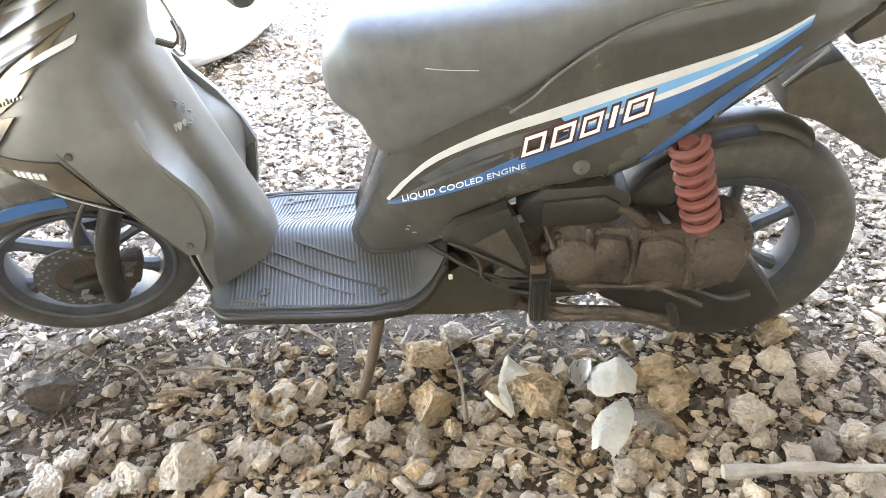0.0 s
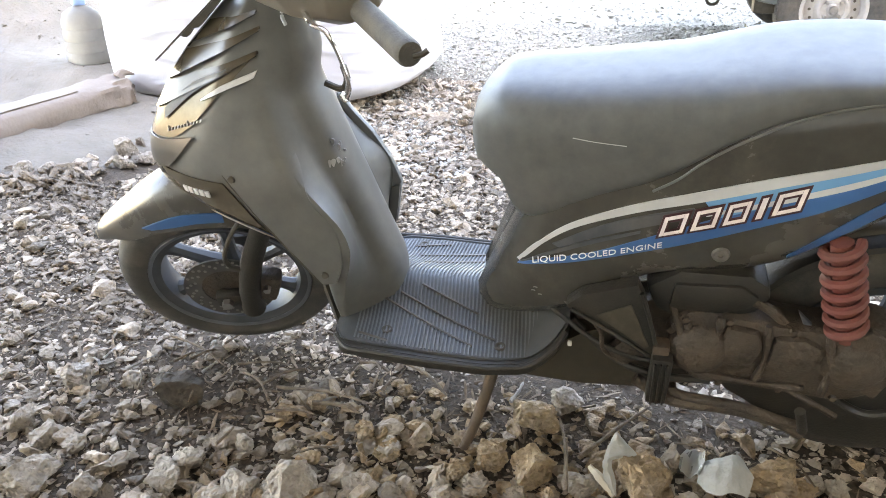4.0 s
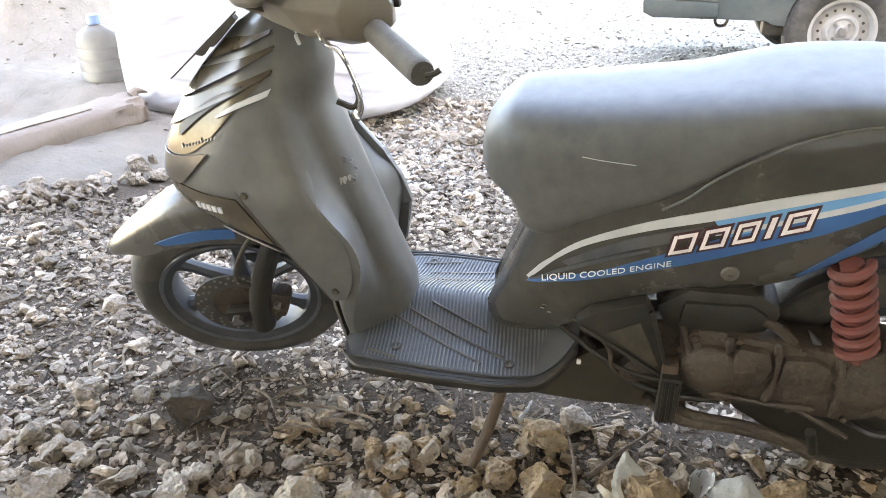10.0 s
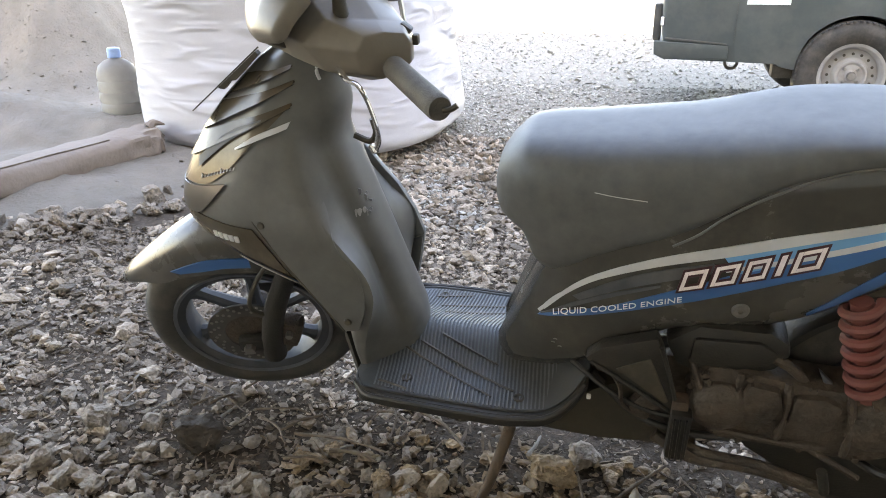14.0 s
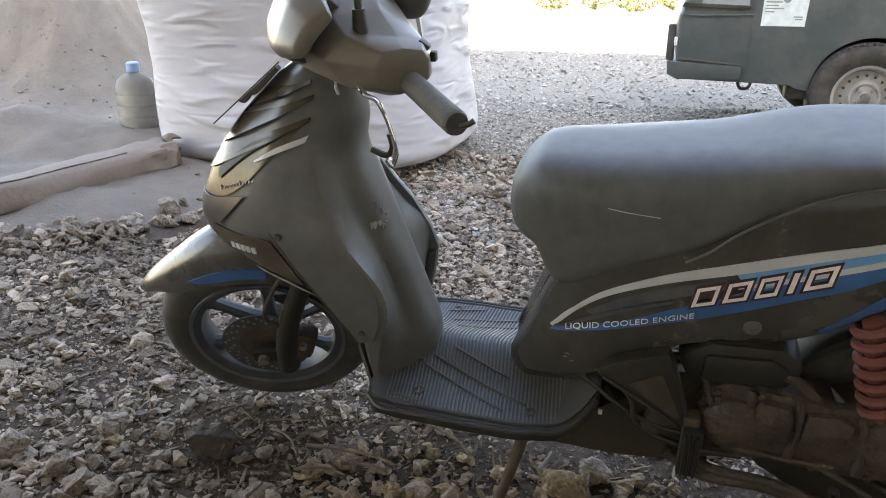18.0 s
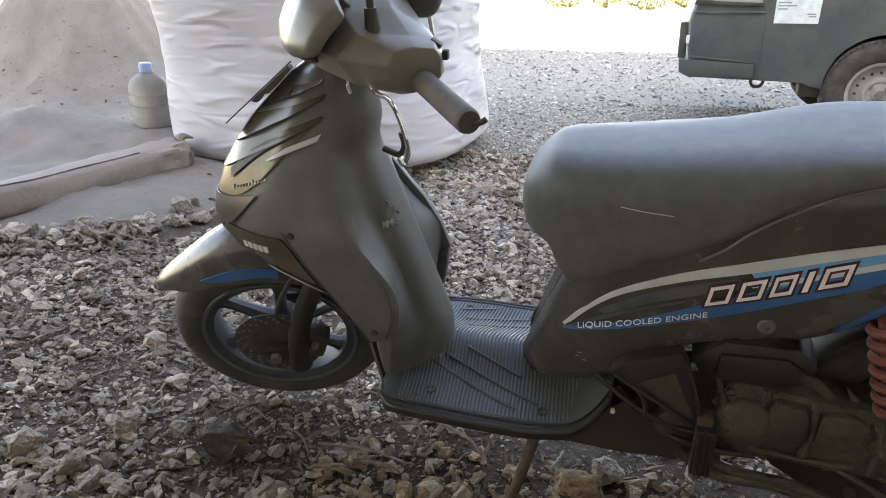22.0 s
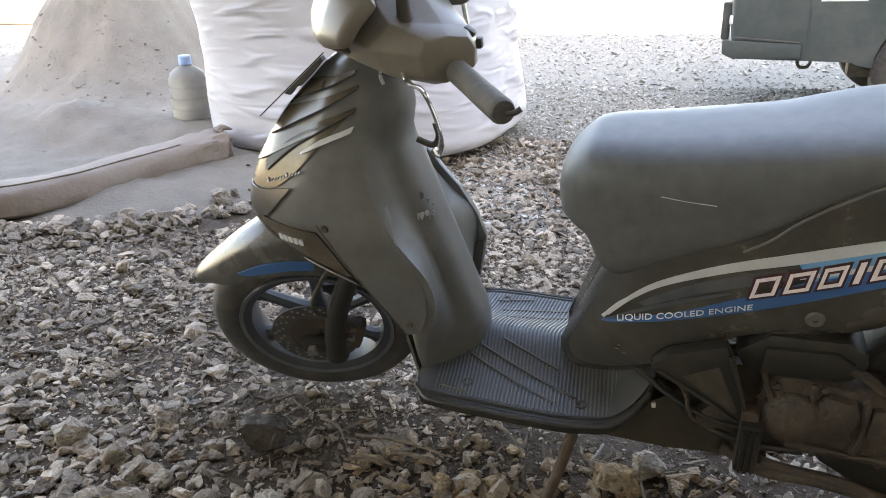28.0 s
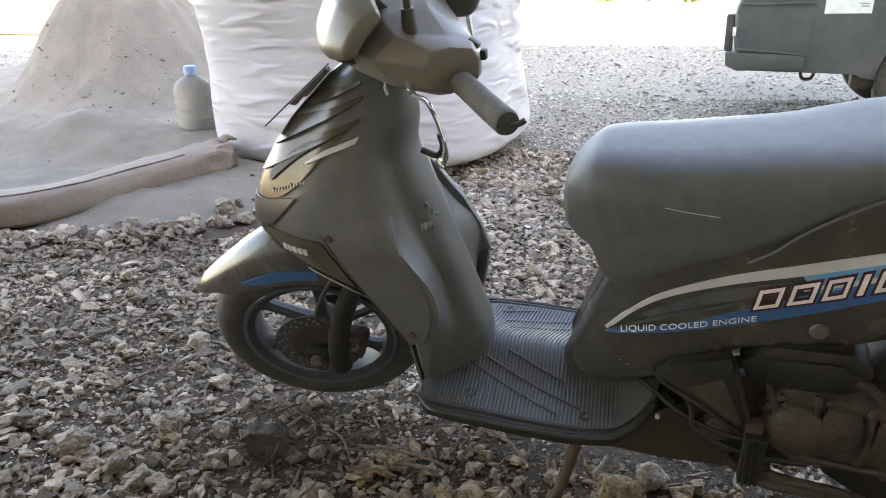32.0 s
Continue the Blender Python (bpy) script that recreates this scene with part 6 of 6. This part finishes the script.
peg = part("passenger_peg", box(0.897, -0.165, 0.262, 0.036, 0.028, 0.105, 0.006, Matrix.Rotation(radians(2), 3, "Y")), M_DIRTY, scooter, "folded ribbed rubber foot peg")
for k in range(3):
    part("peg_rib", box(0.887 + 0.010 * k, -0.181, 0.260, 0.004, 0.006, 0.095, 0.0015), M_DIRTY, peg)
part("peg_hinge", box(0.895, -0.150, 0.318, 0.028, 0.03, 0.03, 0.006), M_RUST, peg)
part("kick_lever", tube([(0.900, -0.150, 0.232), (0.944, -0.168, 0.228), (1.034, -0.172, 0.221), (1.103, -0.172, 0.200), (1.145, -0.172, 0.190)], lambda u: 0.0075 + 0.002 * math.sin(u * 3.1), 10, 40), M_ENGINE, scooter, "dirty kick start lever")
part("kick_pedal", tube([(1.147, -0.175, 0.182), (1.140, -0.180, 0.210), (1.132, -0.182, 0.236)], 0.009, 10, 8), M_DIRTY, scooter)
# rear shock
SH_T, SH_B = Vector((1.138, -0.125, 0.548)), Vector((1.186, -0.130, 0.362))
ax_ = (SH_B - SH_T).normalized()
e1 = ax_.cross(Vector((0, 1, 0))).normalized()
e2 = ax_.cross(e1).normalized()
spring = []
for k in range(7 * 16 + 1):
    u = k / (7 * 16)
    t = 2 * math.pi * 7 * u
    spring.append(SH_T.lerp(SH_B, 0.02 + 0.94 * u) + (e1 * math.cos(t) + e2 * math.sin(t)) * 0.027)
rings = []
for i, q in enumerate(spring):
    d = (spring[min(i + 1, len(spring) - 1)] - spring[max(i - 1, 0)]).normalized()
    a = d.cross(ax_).normalized()
    b = a.cross(d)
    rings.append([q + 0.0082 * (math.cos(t) * a + math.sin(t) * b) for t in (2 * math.pi * j / 8 for j in range(8))])
shock = part("shock_spring", loft(rings), M_RED, scooter, "red coil spring of the rear shock")
part("shock_body", tube([SH_T, SH_T.lerp(SH_B, 0.5), SH_B], 0.017, 16, 12), M_RED, shock, "faded red damper body")
part("shock_rod", tube([SH_B, SH_B + ax_ * 0.05], 0.014, 12, 4), M_ENGINE, shock)
part("shock_eye", lathe([(0.010, -0.016), (0.022, -0.016), (0.022, 0.016), (0.010, 0.016), (0.010, -0.016)], 20), M_ENGINE, shock).location = SH_B + ax_ * 0.05
# brake arm by the rear wheel, stands
part("brake_arm", tube([(1.20, -0.10, 0.20), (1.24, -0.15, 0.215), (1.285, -0.15, 0.225)], 0.008, 8, 16), M_DIRTY, scooter, "oily black brake arm")
part("side_stand", tube([(0.605, -0.115, 0.240), (0.59, -0.150, 0.18), (0.565, -0.185, 0.10), (0.545, -0.205, 0.052)], lambda u: 0.0125 - 0.003 * u, 10, 24), M_RUST, scooter, "rusty side stand resting on the stones")
part("centre_stand", tube([(0.86, -0.11, 0.20), (0.93, -0.12, 0.165), (1.03, -0.125, 0.165), (1.12, -0.12, 0.14), (1.165, -0.12, 0.115)], 0.012, 10, 30), M_ENGINE, scooter, "folded dirty centre stand")
part("centre_stand_bar", tube([(0.93, -0.11, 0.165), (0.93, 0.11, 0.165)], 0.011, 10, 6), M_RUST, scooter)
part("exhaust", tube([(0.72, 0.06, 0.26), (0.80, 0.12, 0.20), (1.0, 0.17, 0.22), (1.10, 0.18, 0.25), (1.45, 0.19, 0.36)], lambda u: 0.014 if u < 0.55 else 0.048, 16, 50), M_BLACK, scooter, "black exhaust on the far side")
# cables, pipes and small fittings round the engine
for pts, r, mt in (([(0.70, -0.10, 0.345), (0.78, -0.125, 0.30), (0.86, -0.13, 0.27), (0.95, -0.135, 0.275)], 0.005, M_DIRTY), ([(0.74, -0.09, 0.315), (0.82, -0.12, 0.255), (0.90, -0.13, 0.235), (0.99, -0.12, 0.225)], 0.007, M_DIRTY),
                   ([(1.00, -0.12, 0.43), (1.06, -0.125, 0.405), (1.10, -0.12, 0.36)], 0.009, M_ENGINE),
                   ([(0.905, -0.125, 0.40), (0.925, -0.145, 0.35), (0.935, -0.14, 0.30), (0.955, -0.14, 0.26)], 0.006, M_ENGINE), ([(0.99, -0.145, 0.345), (1.02, -0.150, 0.318), (1.05, -0.146, 0.300)], 0.004, M_ENGINE),
                   ([(0.76, -0.12, 0.36), (0.79, -0.135, 0.33), (0.80, -0.13, 0.28), (0.84, -0.12, 0.25)], 0.004, M_ENGINE), ([(1.10, -0.13, 0.245), (1.16, -0.15, 0.225), (1.20, -0.15, 0.20)], 0.006, M_ENGINE)):
    part("engine_cable", tube(pts, r, 8, 26), mt, scooter)
for x, y, z, sx, sz in ((0.835, -0.115, 0.275, 0.045, 0.05), (0.93, -0.12, 0.345, 0.05, 0.04)):
    part("engine_fitting", box(x, y, z, sx, 0.03, sz, 0.008, Matrix.Rotation(radians(40 * x), 3, "Y")), M_ENGINE, scooter)
# ---- small things on the ground ----
def stick(points, r, label="dry grey-brown stick on the gravel", material=M_CHIP):
    P = smooth_path(points, 22)
    q = tube([p + Vector((0, 0, 0.4 * r * noise.noise(p * 30))) for p in P], lambda u: r * (1 - 0.45 * u + 0.15 * math.sin(17 * u)), 8, 22)
    return tagged(part("stick", q, material), label, "stick", "sticks")


stick([(1.17, -0.46, 0.03), (1.32, -0.465, 0.035), (1.55, -0.485, 0.03)], 0.012, "long pale grey stick on the gravel", M_PALEWOOD)
for a, b, r in (((0.77, -0.20, 0.02), (0.90, -0.03, 0.03), 0.008), ((0.10, -0.10, 0.02), (0.33, -0.13, 0.03), 0.007), ((0.20, -0.14, 0.02), (0.31, -0.15, 0.02), 0.009),
                ((-0.25, 0.05, 0.02), (-0.05, -0.05, 0.02), 0.006), ((0.0, -0.06, 0.02), (0.10, -0.15, 0.03), 0.006), ((-0.10, -0.10, 0.03), (-0.06, -0.20, 0.03), 0.005),
                ((0.35, 0.05, 0.02), (0.48, -0.07, 0.03), 0.007), ((0.22, 0.10, 0.02), (0.32, -0.02, 0.03), 0.006), ((0.95, -0.12, 0.02), (1.03, -0.16, 0.03), 0.004), ((-0.62, 0.33, 0.02), (-0.45, 0.30, 0.02), 0.005),
                ((0.78, -0.35, 0.02), (0.93, -0.45, 0.03), 0.005), ((0.752, -0.31, 0.03), (0.723, -0.096, 0.03), 0.008), ((0.12, -0.20, 0.03), (0.23, -0.19, 0.03), 0.006),
                ((0.25, 0.03, 0.02), (0.335, -0.01, 0.03), 0.007), ((-0.14, -0.05, 0.03), (-0.10, 0.0, 0.03), 0.006), ((-0.23, -0.11, 0.03), (-0.18, -0.23, 0.03), 0.004), ((-0.10, 0.04, 0.02), (-0.06, 0.10, 0.03), 0.005),
                ((0.074, -0.325, 0.04), (0.083, -0.27, 0.04), 0.006), ((0.11, 0.10, 0.02), (0.05, 0.20, 0.03), 0.006), ((-0.02, -0.047, 0.03), (0.11, -0.03, 0.03), 0.005), ((0.31, -0.277, 0.03), (0.23, -0.31, 0.03), 0.005), ((1.126, -0.11, 0.03), (1.19, -0.206, 0.03), 0.005), ((1.05, -0.30, 0.03), (1.12, -0.33, 0.03), 0.005)):
    m_ = ((a[0] + b[0]) / 2 + 0.006, (a[1] + b[1]) / 2 + 0.008, (a[2] + b[2]) / 2 + 0.004)
    stick([a, m_, b], r * 0.6)
tw = random.Random(12)
for k in range(34):                                     # loose splinters scattered over the soil
    x, y, a, ln = tw.uniform(-0.45, 0.95), tw.gauss(-0.02, 0.12), tw.uniform(0, math.pi), tw.uniform(0.03, 0.10)
    z = ground_height(x, y) + 0.008
    stick([(x, y, z), (x + 0.5 * ln * math.cos(a) + 0.004, y + 0.5 * ln * math.sin(a), z + 0.006), (x + ln * math.cos(a), y + ln * math.sin(a), z + 0.004)], tw.uniform(0.002, 0.005), "dry splinter of wood on the soil", M_PALEWOOD if k % 3 == 0 else M_CHIP)


def scrap(name, x, y, z, rows, turn, material, label, category, curl=0.02):
    """A thin curled sheet: rows of half-widths along its length."""
    n = len(rows)
    bm = bmesh.new()
    top, low = [], []
    for i, (u, hw, lift) in enumerate(rows):
        a, b = [], []
        for k in range(9):
            v = -1 + k / 4
            p = Vector((u, v * hw, lift + curl * v * v + 0.010 * noise.noise(Vector((u * 45, v * 2.5, x * 9)))))
            a.append(bm.verts.new(p))
            b.append(bm.verts.new(p - Vector((0, 0, 0.0012))))
        top.append(a)
        low.append(b)
    for i in range(n - 1):
        for k in range(8):
            bm.faces.new([top[i][k], top[i + 1][k], top[i + 1][k + 1], top[i][k + 1]])
            bm.faces.new([low[i][k + 1], low[i + 1][k + 1], low[i + 1][k], low[i][k]])
        for k in (0, 8):
            bm.faces.new([top[i][k], top[i + 1][k], low[i + 1][k], low[i][k]])
    for i in (0, n - 1):
        for k in range(8):
            bm.faces.new([top[i][k], top[i][k + 1], low[i][k + 1], low[i][k]])
    bmesh.ops.rotate(bm, cent=(0, 0, 0), matrix=Matrix.Rotation(radians(turn), 3, "Z"), verts=bm.verts)
    bmesh.ops.translate(bm, vec=(x, y, z), verts=bm.verts)
    return tagged(part(name, bm, material), label, category, "litter")


def film_sheet(name, rows, material, label, category, curl, fold=0.5):
    """A thin torn sheet: pairs of edge points with a height, curled across and creased along one line."""
    bm = bmesh.new()
    A = smooth_path([(a[0], a[1], z) for a, b, z in rows], 5 * len(rows))
    B = smooth_path([(b[0], b[1], z) for a, b, z in rows], 5 * len(rows))
    top, low = [], []
    for i, (a, b) in enumerate(zip(A, B)):
        t_, l_ = [], []
        for k in range(11):
            v = k / 10
            q = a.lerp(b, v)
            ridge = 1 - abs(v - fold) / max(fold, 1 - fold)
            q.z += curl * ridge + 0.004 * noise.noise(Vector((q.x * 60, q.y * 60, 2.0)))
            q.x += 0.0025 * noise.noise(Vector((i * 0.5, v * 2, 7.0)))
            t_.append(bm.verts.new(q))
            l_.append(bm.verts.new(q - Vector((0, 0, 0.001))))
        top.append(t_)
        low.append(l_)
    for i in range(len(top) - 1):
        for k in range(10):
            bm.faces.new([top[i][k], top[i + 1][k], top[i + 1][k + 1], top[i][k + 1]])
            bm.faces.new([low[i][k + 1], low[i + 1][k + 1], low[i + 1][k], low[i][k]])
        for k in (0, 10):
            bm.faces.new([top[i][k], top[i + 1][k], low[i + 1][k], low[i][k]])
    for i in (0, len(top) - 1):
        for k in range(10):
            bm.faces.new([top[i][k], top[i][k + 1], low[i][k + 1], low[i][k]])
    return tagged(part(name, bm, material), label, category, "litter")


film_sheet("plastic_scrap", [((0.833, -0.187), (0.841, -0.187), 0.080), ((0.823, -0.217), (0.852, -0.204), 0.076), ((0.816, -0.241), (0.873, -0.226), 0.066), ((0.814, -0.259), (0.831, -0.242), 0.060), ((0.819, -0.277), (0.838, -0.267), 0.042), ((0.834, -0.296), (0.843, -0.291), 0.022)], M_SCRAP, "torn white plastic film folded over an ochre stone", "litter", 0.006)
film_sheet("dry_leaf", [((0.788, -0.256), (0.796, -0.251), 0.050), ((0.801, -0.278), (0.815, -0.263), 0.045), ((0.825, -0.295), (0.829, -0.282), 0.030), ((0.834, -0.296), (0.836, -0.293), 0.020)], M_LEAF, "narrow pale dry leaf leaning on a stone", "leaf", 0.005)
film_sheet("plastic_scrap", [((0.981, -0.250), (0.991, -0.203), 0.045), ((0.994, -0.278), (1.009, -0.196), 0.050), ((1.014, -0.288), (1.030, -0.191), 0.055), ((1.038, -0.281), (1.048, -0.186), 0.058), ((1.062, -0.278), (1.061, -0.177), 0.050), ((1.074, -0.243), (1.085, -0.214), 0.035)], M_SCRAP, "crumpled white plastic scrap on the stones", "litter", 0.012, 0.62)
scrap("plastic_scrap", 1.015, -0.345, 0.040, [(-0.065, 0.020, 0.0), (-0.03, 0.032, 0.014), (0.01, 0.030, 0.020), (0.05, 0.022, 0.012), (0.07, 0.010, 0.0)], 62, M_SCRAP, "crumpled white plastic scrap on the stones", "litter", -0.014)
scrap("plastic_wrapper", 0.975, -0.205, 0.045, [(-0.035, 0.018, 0.0), (0.0, 0.022, 0.006), (0.035, 0.016, 0.0)], 75, M_PET, "clear crumpled plastic wrapper", "litter", 0.008)
M_HUSK = mat("dark brown husk", (0.035, 0.028, 0.022), 0.9, second=(0.09, 0.07, 0.055), scale=25, amount=0.6, bump=0.8, bump_scale=120)
rock("husk", -0.115, -0.155, 0.074, 401, M_HUSK, 0.6, 20.0, "dark brown husk lying on the soil", "husks", 0.62)

# planks lying in the sun at the far edge of the yard
for k, (x, y, ln, r) in enumerate(((-12.6, 10.2, 3.2, 0.09), (-11.4, 10.5, 2.6, 0.10), (-13.6, 11.0, 4.0, 0.12))):
    lg = tube([(x - ln / 2, y, r), (x, y + 0.05, r * 1.1), (x + ln / 2, y + 0.12, r)], lambda u, r=r: r * (1 + 0.06 * math.sin(9 * u)), 10, 20)
    tagged(part("log", lg, M_PALEWOOD), "long weathered log lying at the edge of the yard", "log", "logs")


# low shrubs at the far edge of the yard
def shrub(x, y, height, seed):
    r = np.random.default_rng(seed)
    root = thing("shrub", "low sunlit green shrub at the far edge of the yard", "shrub", pose(x, y, 0), "shrubs")
    stems = join(*[tube([(0, 0, 0), (0.15 * math.cos(a), 0.15 * math.sin(a), height * 0.4), (0.4 * math.cos(a), 0.4 * math.sin(a), height * 0.8)], lambda u: 0.02 * (1 - 0.7 * u), 6, 8) for a in (0.3, 1.6, 2.8, 4.1, 5.3)])
    part("stem", stems, M_CHIP, root)
    verts, faces = [], []
    for k in range(420):
        d = r.normal(size=3)
        d /= np.linalg.norm(d)
        c = np.array([d[0] * 0.62, d[1] * 0.5, height * 0.55 + d[2] * height * 0.5]) * r.uniform(0.55, 1.08)
        c[2] = max(c[2], 0.05)
        u, v = r.normal(size=3), r.normal(size=3)
        u, v = u / np.linalg.norm(u) * 0.07, v / np.linalg.norm(v) * 0.03
        n = len(verts)
        verts += [c - u, c + v, c + u, c - v]
        faces.append((n, n + 1, n + 2, n + 3))
    raw("leaves", verts, faces, M_SHRUB, root)
    return root


for k in range(11):
    shrub(-2.2 + 1.15 * k, 20.5 + 0.6 * math.sin(2.3 * k), 0.7 + 0.25 * math.sin(1.7 * k), 60 + k)
